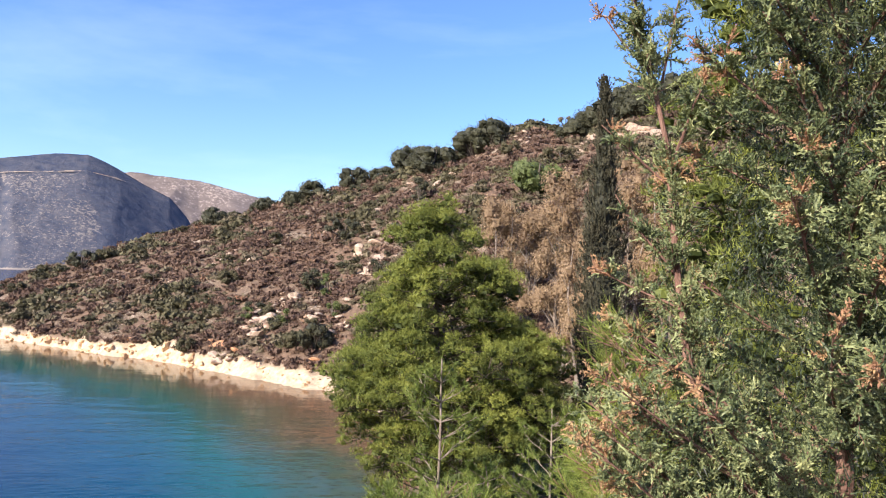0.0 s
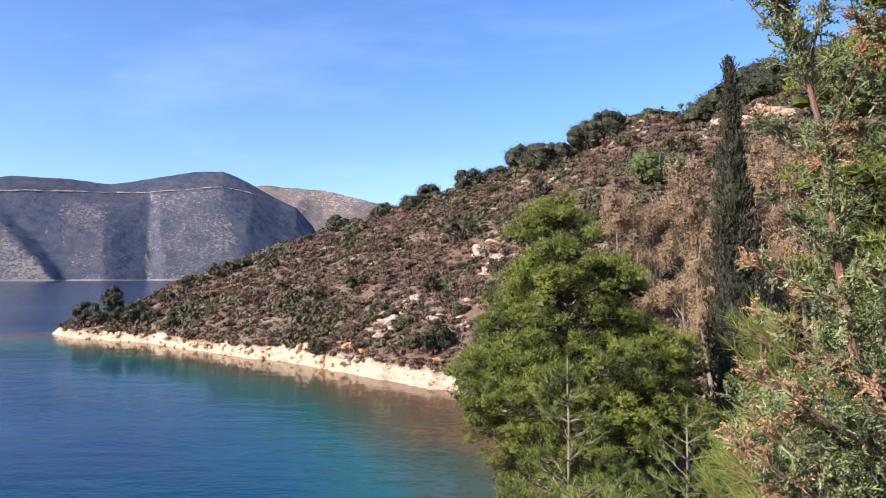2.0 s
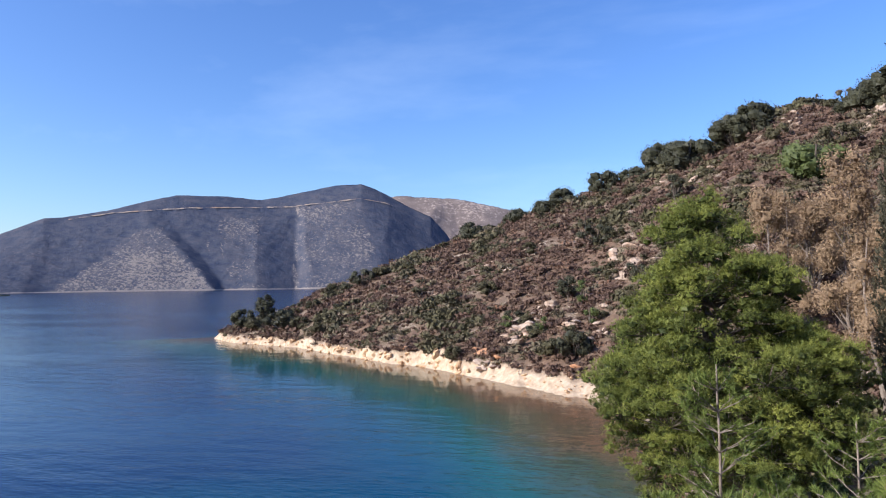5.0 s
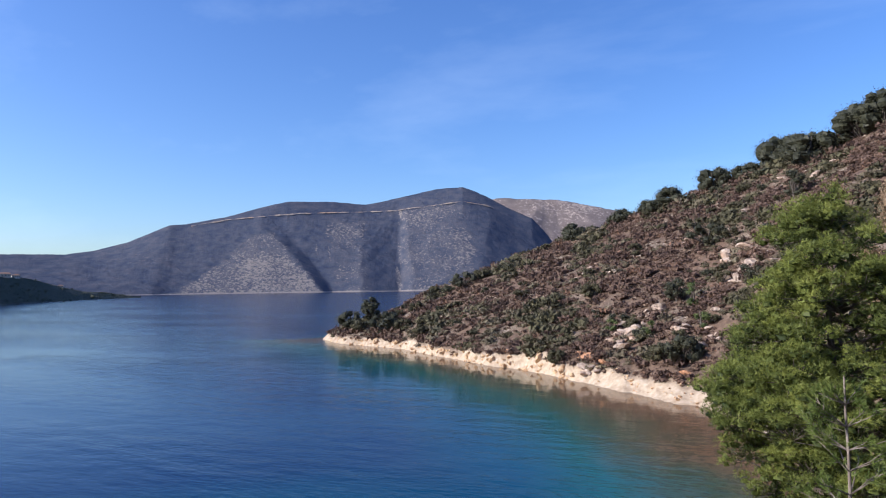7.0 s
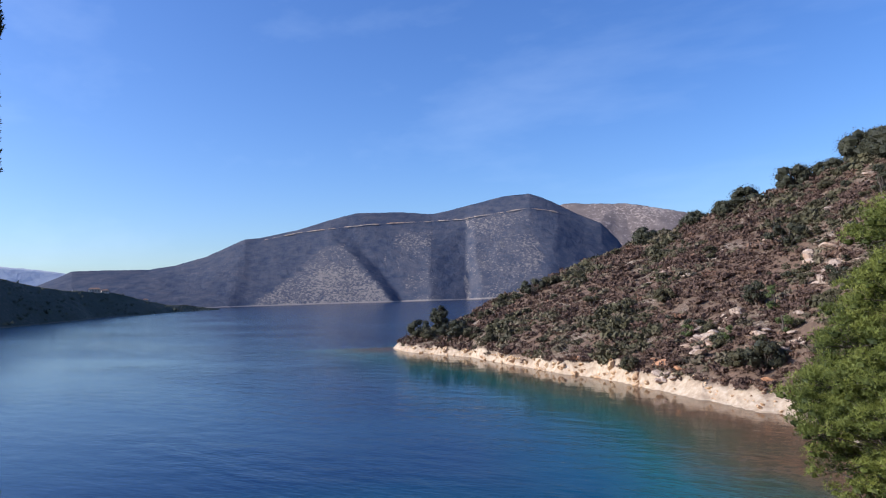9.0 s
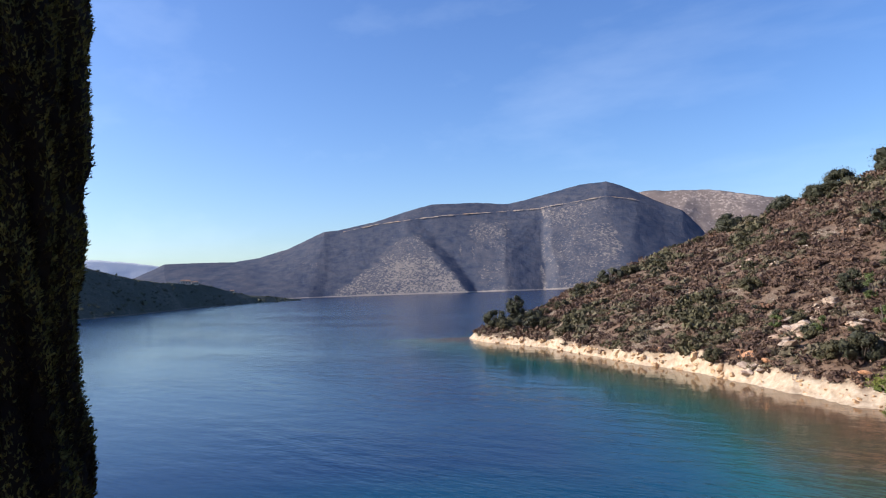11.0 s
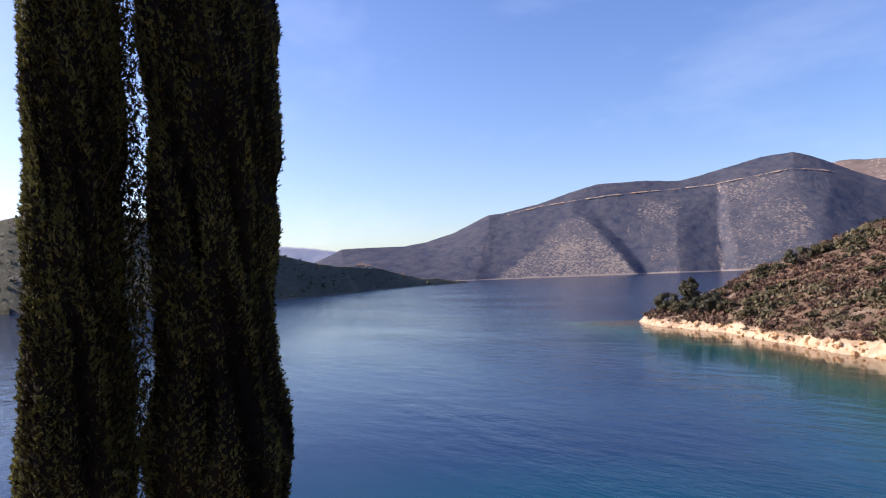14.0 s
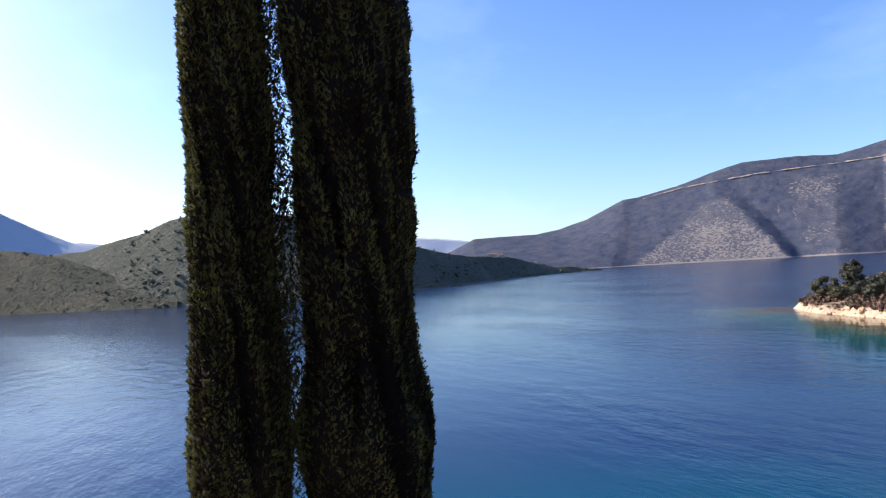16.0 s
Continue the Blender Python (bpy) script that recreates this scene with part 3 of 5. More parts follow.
def build_mountain_road():
    """A pale road cut along the upper slope, laid on the mountainside."""
    scene.view_layers[0].update()
    hill = bpy.data.objects["mountain"]
    rows = ((25.3, 6.6), (25.9, 6.8), (28, 7.19), (29.6, 6.98), (32, 6.7), (33.5, 6.46), (36.3, 6.36), (39.2, 6.29), (41.6, 6.2), (43.9, 6.0), (47.2, 5.62), (50, 5.05))
    az = np.arange(25.3, 50, 0.08)
    up = table(az, rows) + 0.03 * fbm(az * 1.4, az * 0, 3, 3)
    eye = Vector((0, 0, EYE))
    v = []
    for a, u in zip(az, up):
        half = max(0.004, 0.017 + 0.06 * float(fbm(np.array(a * 2.2), np.array(3.0), 3, 5)))
        for du in (-half, half):
            d = (on_sky(a, u + du, 100) - eye).normalized()
            hit, place, *_ = hill.ray_cast(eye, d)
            v.append(place - d * 12 if hit else eye + d * 3000)
    n = len(az)
    f = [(2 * i, 2 * i + 2, 2 * i + 3, 2 * i + 1) for i in range(n - 1)]
    ob = mesh_object("road", v, f, ROAD_MAT)
    tagged(ob, "pale unpaved road cut across the mountainside", "road", kind="structure")


build_mountain_road()


def build_cliff():
    """The broken pale rock ledge along the waterline."""
    az = np.arange(8.0, 39.6, 0.05)
    rows = np.linspace(0, 1, 14)
    A, K = np.meshgrid(az, rows, indexing="ij")
    run = A * 2.6
    r0 = table(A, SHORE) + 1.6 * fbm(A * 0.9, A * 0, 3, 5)
    steep = smooth_step(17.5, 21, A)
    block = np.floor(K * 4 + 1.5 * fbm(run * 0.9, K * 0, 2, 8)) / 4
    back = np.where(steep > 0.5, 0.5 * block + 0.6 * K, K) * table(A, FACE)
    jag = fbm(run * 1.3, K * 3, 4, 17) * (0.2 + 0.9 * steep) + 1.1 * steep * (np.abs(fbm(run * 0.7, K * 0.5, 3, 18)) - 0.15)
    h = K * table(A, RIM) * (0.74 + 1.15 * steep * fbm(run * 0.42, K * 0, 4, 6)) - 0.25
    fissure = smooth_step(0.16, 0.34, np.abs(fbm(run * 0.8 + 0.6 * K, K * 0.4, 3, 40))) * np.clip(K * 3, 0, 1) * np.clip((1 - K) * 4, 0, 1)
    r = r0 + 0.3 + back + jag + (0.2 + 0.9 * steep) * fissure
    z = h + fbm(run * 2.2, K * 6, 3, 23) * (0.1 + 0.25 * steep) * np.clip(K * 4, 0, 1)
    z = np.where(K >= 0.999, z - 0.6, z)
    r = np.where(K >= 0.999, r + 0.8, r)
    ob = polar_sheet("shore_cliff", az, r, z, LIMESTONE)
    ob.data.polygons.foreach_set("use_smooth", np.zeros(len(ob.data.polygons), bool))
    tagged(ob, "low broken ledge of pale sunlit limestone at the waterline", "cliff", kind="structure")
    return ob


CLIFF = build_cliff()


def rock_mesh(name, rng, material, flat=0.6):
    """An angular boulder: a chipped, bevelled block."""
    bm = bmesh.new()
    bmesh.ops.create_icosphere(bm, subdivisions=2, radius=0.5)
    planes = [(Vector(p), rng.uniform(0.26, 0.42)) for p in ball(9, rng)]
    for v in bm.verts:
        for p, k in planes:
            over = v.co.dot(p) - k
            if over > 0:
                v.co -= p * over
        v.co += Vector(rng.normal(0, 0.018, 3))
        v.co.z *= flat
    me = bpy.data.meshes.new(name)
    bm.to_mesh(me)
    bm.free()
    me.materials.append(material)
    return me


def build_rocks():
    rng = np.random.default_rng(5)
    shapes = [rock_mesh("rock", rng, LIMESTONE, rng.uniform(0.5, 0.9)) for _ in range(7)]
    for _ in range(240):
        az = rng.uniform(9.3, 39.3)
        steep = az > 19
        r = float(table(az, SHORE)) + 1.6 * float(fbm(np.array(az * 0.9), np.array(0.0), 3, 5)) + (rng.uniform(-0.6, 1.2) if steep else rng.uniform(0.2, 5.0))
        size = rng.lognormal(-0.5, 0.5) * (1.0 if steep else 0.4)
        ob = new("rock", shapes[rng.integers(7)])
        z = max(float(terrain(az, r)), -0.15) + 0.1 * size
        ob.matrix_basis = Matrix.Translation((-math.sin(radians(az)) * r, math.cos(radians(az)) * r, z)) @ Euler((rng.normal(0, 0.3), rng.normal(0, 0.3), rng.uniform(0, 6.3))).to_matrix().to_4x4() @ Matrix.Diagonal((size * 1.3, size, size, 1))
        ob.parent = CLIFF


build_rocks()


def build_outcrops():
    """Pale stones that stand out of the scrub, in loose groups on the slope."""
    rng = np.random.default_rng(8)
    shapes = [rock_mesh("boulder", rng, STONE, rng.uniform(0.4, 0.7)) for _ in range(6)]
    groups = ((6.8, 131, 7, 2.2), (5.6, 118, 8, 2.4), (12.4, 121, 7, 1.9), (14.8, 116, 9, 2.0), (13.6, 118, 5, 1.6), (15.7, 148, 4, 1.6), (17.2, 158, 4, 1.4), (0.1, 153, 6, 1.8), (2.6, 155, 4, 1.4),
              (-14.7, 128, 8, 2.7), (-16.5, 126, 8, 2.7), (-11.6, 138, 3, 2.0), (8.5, 105, 6, 1.5), (10.5, 109, 6, 1.4), (17.8, 112, 5, 1.5), (-3.2, 160, 3, 1.5), (22, 150, 4, 1.2), (6.0, 148, 5, 1.3), (9.5, 150, 4, 1.2), (-6, 150, 4, 1.5), (4.5, 110, 5, 1.5))
    for az, r, n, size in groups:
        for _ in range(n + 4):
            a, q = az + rng.normal(0, 0.5), r + rng.normal(0, 2.0)
            s = size * rng.uniform(0.4, 1.35)
            ob = new("boulder", shapes[rng.integers(6)])
            ob.matrix_basis = Matrix.Translation(spot(a, q, 0.2 * s)) @ Euler((rng.normal(0, 0.25), rng.normal(0, 0.25), rng.uniform(0, 6.3))).to_matrix().to_4x4() @ Matrix.Diagonal((s * 1.5, s, s, 1))
            tagged(ob, "pale weathered limestone boulder among the scrub", "rock", "boulders on the slope")

    earth = [rock_mesh("boulder", rng, ORANGE_EARTH, 0.7) for _ in range(2)]
    for az, r, s in ((17.9, 113.6, 2.6), (17.3, 112, 2.2), (18.4, 115, 2.0), (16.6, 109.5, 1.6), (24.2, 129.5, 1.5), (10.2, 97.5, 1.6)):
        ob = new("boulder", earth[int(r) % 2])
        ob.matrix_basis = Matrix.Translation(spot(az, r + 0.6, 0.25)) @ Matrix.Rotation(r, 4, 'Z') @ Matrix.Diagonal((s * 1.4, s, s * 0.9, 1))
        tagged(ob, "clod of bare orange earth above the beach", "earth", "orange earth on the shore")


build_outcrops()


# ---- scrub that covers the slopes ----
def shrub_proto(rng, leaves, leaf, squat=0.75, cols=8, rows=4):
    """A rounded bush of a few lobes: a dense body and leaf clusters lying on it."""
    b = Batch()
    lobes = np.concatenate([[[0, 0, 0.1]], np.stack([rng.uniform(-0.34, 0.34, 3), rng.uniform(-0.34, 0.34, 3), rng.uniform(0, 0.14, 3)], -1)])
    size = np.array([0.34, 0.27, 0.24, 0.21]) * rng.uniform(0.9, 1.15, 4)
    b.lump(lobes[0], (size[0] * 0.72, size[0] * 0.72, size[0] * squat * 0.7), rng, 0.34, cols, rows, 0.35)
    which = rng.choice(4, leaves, p=(0.4, 0.22, 0.2, 0.18))
    d = ball(leaves, rng)
    d[:, 2] = np.abs(d[:, 2]) * 1.05 - 0.12
    c = lobes[which] + d * size[which][:, None] * rng.uniform(0.6, 1.35, leaves)[:, None] * [1, 1, squat]
    c[:, 2] = np.maximum(c[:, 2], 0.02)
    up = unit(d + rng.normal(0, 0.62, (leaves, 3)))
    k = leaf * rng.uniform(0.7, 1.4, leaves)
    way = unit(rng.normal(size=(leaves, 3)) + [0, 0, 0.5])
    b.leaves(c - way * (k * 0.4)[:, None], way, k, k * rng.uniform(0.6, 0.9, leaves), rng.uniform(0.35, 0.65, leaves), rng, up)
    return b


def scatter_scrub():
    rng = np.random.default_rng(3)
    n = 21500
    az = rng.uniform(-26, 39.4, n)
    r0, r1 = table(az, SHORE) + table(az, FACE), table(az, RIDGE_R)
    r = np.sqrt(rng.uniform(45.0 ** 2, 212.0 ** 2, n))
    x, y = -np.sin(np.radians(az)) * r, np.cos(np.radians(az)) * r
    cover = fbm(x / 11, y / 11, 3, 14)
    keep = (r > r0 - 0.6) & (r < r1 + 4) & (cover > rng.uniform(-1.1, -0.2, n))
    az, r, x, y = az[keep], r[keep], x[keep], y[keep]
    z = terrain(az, r) - 0.06
    kind = fbm(x / 9, y / 9, 3, 31) + rng.normal(0, 0.16, len(x))
    size = rng.lognormal(0.62, 0.5, len(x)).clip(0.6, 4.6)
    sets = (("heath_scrub", kind < 0.1, HEATH, 0.8, "dry reddish-brown heath scrub covering the hillside"),
            ("sage_scrub", (kind >= 0.1) & (kind < 0.32), SAGE, 0.9, "grey-green aromatic scrub covering the hillside"),
            ("lentisk_scrub", kind >= 0.32, LENTISK, 1.15, "dark olive-green lentisk bushes on the hillside"))
    for name, m, mat, k, label in sets:
        b = Batch()
        for part_i in range(10):
            near = part_i < 5
            idx = np.nonzero(m & ((r < 145) == near))[0]
            sel = idx[part_i % 5::5]
            if len(sel):
                b.copies(shrub_proto(rng, 84, 0.16, rng.uniform(0.45, 0.75), 5, 2) if near else shrub_proto(rng, 40, 0.21, rng.uniform(0.45, 0.7), 5, 2), (yaw_turns(len(sel), rng), np.stack([x, y, z], -1)[sel]), size[sel] * k, rng.uniform(0.2, 0.8, len(sel)))
        tagged(b.build(name, mat, smooth=True), label, "scrub", kind="stuff")


scatter_scrub()


def scatter_near_bushes():
    """Green undergrowth on the bank below the viewpoint."""
    rng = np.random.default_rng(19)
    b, n = Batch(), 420
    az, r = rng.uniform(-30, 5, n), np.sqrt(rng.uniform(14.0 ** 2, 60.0 ** 2, n))
    place = np.stack([-np.sin(np.radians(az)) * r, np.cos(np.radians(az)) * r, terrain(az, r) - 0.1], -1)
    ok = place[:, 2] > 0.4
    place = place[ok]
    for k in range(6):
        q = place[k::6]
        b.copies(shrub_proto(rng, 110, 0.14), (yaw_turns(len(q), rng), q), rng.uniform(1.3, 2.8, len(q)), rng.uniform(0.2, 0.8, len(q)))
    tagged(b.build("bank_undergrowth", GREEN_LEAF), "green undergrowth on the bank below the viewpoint", "undergrowth", kind="stuff")


scatter_near_bushes()


def woods_on_headland():
    """Dark bushes and small trees along the headland across the bay."""
    rng = np.random.default_rng(13)
    scene.view_layers[0].update()
    b = Batch()
    proto = [shrub_proto(rng, 8, 0.4, 0.8, 6, 3) for _ in range(4)]
    eye = Vector((0, 0, EYE))
    for name, n, a0, a1 in (("headland", 1900, 54.2, 92.0), ("near_hill", 1300, 88.5, 106)):
        hill = bpy.data.objects[name]
        me = hill.data
        co = np.empty(len(me.vertices) * 3)
        me.vertices.foreach_get("co", co)
        co = co.reshape(-1, 3)
        bearing = np.degrees(np.arctan2(-co[:, 0], co[:, 1]))
        ok = np.nonzero((bearing > a0) & (bearing < a1) & (co[:, 2] > 1.0))[0]
        pick = rng.choice(ok, n)
        place = co[pick] + rng.normal(0, 3, (n, 3)) * [1, 1, 0] - [0, 0, 0.8]
        size = rng.lognormal(1.1 if name == "headland" else 0.5, 0.4, n)
        for k in range(4):
            b.copies(proto[k], (yaw_turns(len(place[k::4]), rng), place[k::4]), size[k::4], rng.uniform(0.3, 0.9, len(place[k::4])))
    tagged(b.build("headland_woods", HEADLAND_LEAF), "dark bushes and small trees on the headland", "woodland", kind="stuff")


woods_on_headland()


# ---- trees and bushes that stand out singly ----
def bent(a, b, rng, n=6, bend=0.08):
    a, b = np.asarray(a, float), np.asarray(b, float)
    t = np.linspace(0, 1, n)[:, None]
    p = a + (b - a) * t
    off = rng.normal(0, bend * np.linalg.norm(b - a), (n, 3)) * np.sin(t * np.pi)
    return p + np.cumsum(off, 0) * 0.4 * np.sin(t * np.pi)


def round_tree(name, at, width, height, rng, leaf_mat, label, category, leaf=0.2, count=900, group="", trunk_part=0.3, bark=None):
    """A bushy tree or large shrub: short trunk, limbs, and a crown of leafy clumps."""
    root = thing(name, at, label, category, group)
    t = Batch()
    base = height * trunk_part
    top = np.array([rng.normal(0, 0.05) * width, rng.normal(0, 0.05) * width, height * 0.75])
    t.tube(bent((0, 0, -0.3), top, rng), np.linspace(0.05, 0.015, 6) * height, 7)
    crown = Batch()
    clumps = max(7, int(count / 75))
    for k in range(clumps):
        d = ball(1, rng)[0]
        d[2] = d[2] * 0.9
        c = np.array([0, 0, base + (height - base) * 0.42]) + d * [width * 0.36, width * 0.36, (height - base) * 0.38]
        s = min(width, height * 1.3) * rng.uniform(0.19, 0.29)
        t.tube(bent((0, 0, base * rng.uniform(0.6, 1.2)), c, rng, 5), np.linspace(0.022, 0.006, 5) * height, 5)
        crown.lump(c, (s * 0.5, s * 0.5, s * 0.4), rng, 0.25, 7, 4, 0.35)
        n = count // clumps
        e = ball(n, rng)
        e[:, 2] = e[:, 2] * 0.8 + 0.1
        p = c + e * s * rng.uniform(0.5, 1.02, n)[:, None] * [1, 1, 0.8]
        crown.leaves(p, unit(rng.normal(0, 1, (n, 3)) + [0, 0, 0.3]), leaf * rng.uniform(0.7, 1.4, n), leaf * rng.uniform(0.45, 0.8, n), rng.uniform(0.2, 0.8) * 0.5 + rng.uniform(0.15, 0.35, n), rng, unit(e + rng.normal(0, 0.45, (n, 3))))
    t.build("trunk", bark or BARK, root)
    crown.build("crown", leaf_mat, root)
    return root


def build_oaks():
    rng = np.random.default_rng(17)
    # bearing, distance, width, height
    ridge = ((18.7, 197, 6.2, 5.4), (14.8, 191, 5.0, 4.0), (15.5, 194, 3.6, 3.0), (12.6, 188, 6.4, 3.8), (11.0, 187, 7.2, 5.0), (7.7, 183, 7.6, 6.2), (5.4, 181, 6.2, 3.8), (3.1, 177, 9.0, 7.4),
             (0.9, 162, 10.0, 7.2), (1.8, 172, 7.0, 6.5), (-2.4, 160, 9.0, 8.0), (-3.6, 158, 9.0, 8.6), (-11.0, 150, 9, 5.4), (-13.4, 147, 9.0, 6.0), (-15.2, 146, 11, 6.8), (-17.0, 145, 11, 6.8), (-18.8, 145, 11, 7.0), (-12.3, 150, 8, 5.8), (-21, 142, 12, 8.0), (-14.3, 142, 8, 4.5), (-16.2, 141, 9, 4.5))
    for az, r, w, h in ridge:
        round_tree("evergreen_oak", spot(az, r, -1.5), w * 1.22, h + 1.2, rng, OAK_LEAF, "dark evergreen oak with a dense rounded crown on the ridge", "tree", 0.32, 3000, "oaks along the ridge", 0.02)
    slope = ((8.4, 141, 9.5, 5.0), (2.2, 138, 4.6, 6.4), (27.8, 189, 9.0, 5.0), (26.4, 190, 5, 3.4), (10.8, 122, 4.2, 4.6), (34.6, 182, 9.8, 6.6), (37.4, 196, 7.5, 5.8), (36.6, 190, 5.0, 4.2), (33.0, 176, 5.0, 3.6), (20.4, 117, 3.2, 3.0), (10.3, 101, 6.5, 4.4),
             (11.6, 102, 4.5, 3.4), (13.9, 154, 3.2, 3.2), (-5.7, 142, 6.5, 4.0), (-9.5, 128, 7.0, 4.0), (31.5, 166, 4.2, 3.0), (24.0, 178, 3.6, 3.0), (30.4, 199, 3.4, 2.2), (21, 196, 3.4, 2.0), (17.4, 140, 4.6, 3.0), (5.6, 165, 4, 2.6))
    for az, r, w, h in slope:
        round_tree("lentisk_bush", spot(az, r, -0.2), w, h, rng, OAK_LEAF if h > 4.3 else LENTISK, "dark green rounded bush on the scrubby slope", "bush", 0.28, 1300, "bushes on the slope", 0.1)
    for _ in range(70):
        az = rng.uniform(-8, 36)
        r0, r1 = float(table(az, SHORE)) + 8, float(table(az, RIDGE_R)) - 4
        if r1 - r0 < 8:
            continue
        r, w = rng.uniform(r0, r1), rng.uniform(2.2, 4.6)
        round_tree("maquis_bush", spot(az, r, -0.25), w, w * rng.uniform(0.6, 0.85), rng, OAK_LEAF if rng.random() < 0.45 else LENTISK, "rounded dark olive maquis bush on the scrubby slope", "bush", 0.24, 520, "bushes on the slope", 0.08)
    round_tree("headland_oak", spot(35.7, 196, -0.3), 5.6, 9.8, rng, OAK_LEAF, "dark round-topped tree standing out on the tip of the point", "tree", 0.28, 2800, "", 0.2)
    round_tree("green_shrub", spot(-7.7, 112, -0.2), 9.0, 7.0, rng, GREEN_LEAF, "fresh green bush on the slope above the pine", "bush", 0.3, 3200, "", 0.1)
    round_tree("bare_tree", spot(-9.9, 158, -0.2), 4.5, 5.0, rng, SAGE, "thin grey half-bare tree on the skyline", "tree", 0.2, 350, "", 0.3)
    for az, r, w, h in ((9.6, 117, 2.8, 5.2), (9.0, 108, 3.0, 4.0), (15.9, 120, 2.6, 2.6), (12.8, 112, 2.4, 3.0)):
        round_tree("sapling_pine", spot(az, r, -0.2), w, h, rng, GREEN_LEAF, "young bright-green pine on the slope", "tree", 0.2, 700, "young pines on the slope", 0.1)


build_oaks()


def needle_tufts(b, c, d, rng, needles, length, width, tint, face=None):
    """Fans of needles at shoot tips c that point along d."""
    n = len(c)
    cc, dd = np.repeat(c, needles, 0), np.repeat(d, needles, 0)
    dd = unit(dd + rng.normal(0, 0.5, dd.shape))
    b.leaves(cc, dd, length * rng.uniform(0.7, 1.25, n * needles), width, np.repeat(tint, needles), rng, None if face is None else unit(np.repeat(face, needles, 0) + rng.normal(0, 0.4, dd.shape)))


def pine_bough(crown, limbs, c, s, rng, start, tufts):
    """One billowing bough at c, of half sizes s: a limb from the trunk, its forks, and a cushion of foliage puffs on top of them."""
    s = np.asarray(s)
    hub = c - [0, 0, s[2] * 0.55]
    limbs.tube(bent(start, hub, rng, 6, 0.05), np.linspace(0.08, 0.03, 6), 5)
    mood = rng.normal(0.45, 0.07)
    # needles inside the bough, tinted dark as the shade under its cushion
    d = ball(tufts * 2, rng)
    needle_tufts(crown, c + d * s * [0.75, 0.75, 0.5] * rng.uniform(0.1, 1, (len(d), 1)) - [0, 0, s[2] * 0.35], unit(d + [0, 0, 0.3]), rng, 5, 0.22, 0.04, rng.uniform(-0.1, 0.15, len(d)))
    puffs = max(5, int(4.6 * s[0] * s[1] * rng.uniform(0.85, 1.15)))
    for k in range(puffs):
        a, q = k * 2.4 + rng.normal(0, 0.3), math.sqrt((k + 0.5) / puffs)
        p = c + np.array([math.cos(a) * q, math.sin(a) * q, 1.0 * (1 - q * q) - 0.4 + rng.normal(0, 0.22)]) * s
        e = np.array([1.0, 1.0, 0.8]) * rng.uniform(0.46, 0.76)
        limbs.tube(np.stack([hub, p - [0, 0, e[2] * 0.4]]), (0.025, 0.01), 4)
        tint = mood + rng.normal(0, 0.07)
        # core tinted well below the puff's own tone, as its inner shade
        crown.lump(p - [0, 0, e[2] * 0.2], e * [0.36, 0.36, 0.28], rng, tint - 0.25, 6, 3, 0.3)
        d = ball(tufts, rng)
        d[:, 2] = np.where(d[:, 2] < -0.3, -d[:, 2], d[:, 2])
        knob = 1 + 0.35 * fbm(d[:, 0] * 2.6 + p[0] * 9, d[:, 1] * 2.6 + d[:, 2] * 1.7 + p[2] * 7, 3, 6)
        w = p + d * e * (rng.uniform(0.45, 0.95, tufts) * knob)[:, None]
        # tint rises towards the puff's top: sunlit tops painted into the needles
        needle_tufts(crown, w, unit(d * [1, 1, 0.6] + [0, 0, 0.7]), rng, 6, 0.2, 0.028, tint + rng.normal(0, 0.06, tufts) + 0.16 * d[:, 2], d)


def billowing_pine(at, shape, lean, low, rng, label, tufts=58):
    """A grown pine. shape: rows of height above the water and reach to the left and to the right of the trunk."""
    root = thing("pine_tree", at, label, "tree")
    t, crown = Batch(), Batch()
    t.tube(bent((0, 0, -0.2), (lean, 0, shape[0][0] - at.z - 0.7), rng, 10, 0.02), np.linspace(0.34, 0.06, 10), 9)
    hs, le, ri = [k[0] for k in shape][::-1], [k[1] for k in shape][::-1], [k[2] for k in shape][::-1]
    h, turn = shape[0][0] - 0.45, 0.0
    while h > low:
        L, R = np.interp(h, hs, le), np.interp(h, hs, ri)
        mid, half = (R - L) / 2, (L + R) / 2
        around = max(4, int(1.9 * half))
        turn += rng.uniform(0.4, 1.0)
        for k in range(around):
            a = turn + k * 6.283 / around + rng.normal(0, 0.2)
            size = np.array([1.0, 1.0, 0.72]) * rng.uniform(0.8, 1.2) * (0.66 + 0.16 * half)
            reach = max(half - size[0] * 0.85, 0.05) * rng.uniform(0.82, 1.04)
            c = np.array([mid + math.cos(a) * reach, math.sin(a) * reach * 0.85, h - at.z + rng.normal(0, 0.4)])
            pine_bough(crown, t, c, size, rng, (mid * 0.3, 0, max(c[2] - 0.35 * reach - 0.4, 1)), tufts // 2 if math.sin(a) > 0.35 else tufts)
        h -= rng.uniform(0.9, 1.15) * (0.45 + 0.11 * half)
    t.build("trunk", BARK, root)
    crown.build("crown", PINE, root)


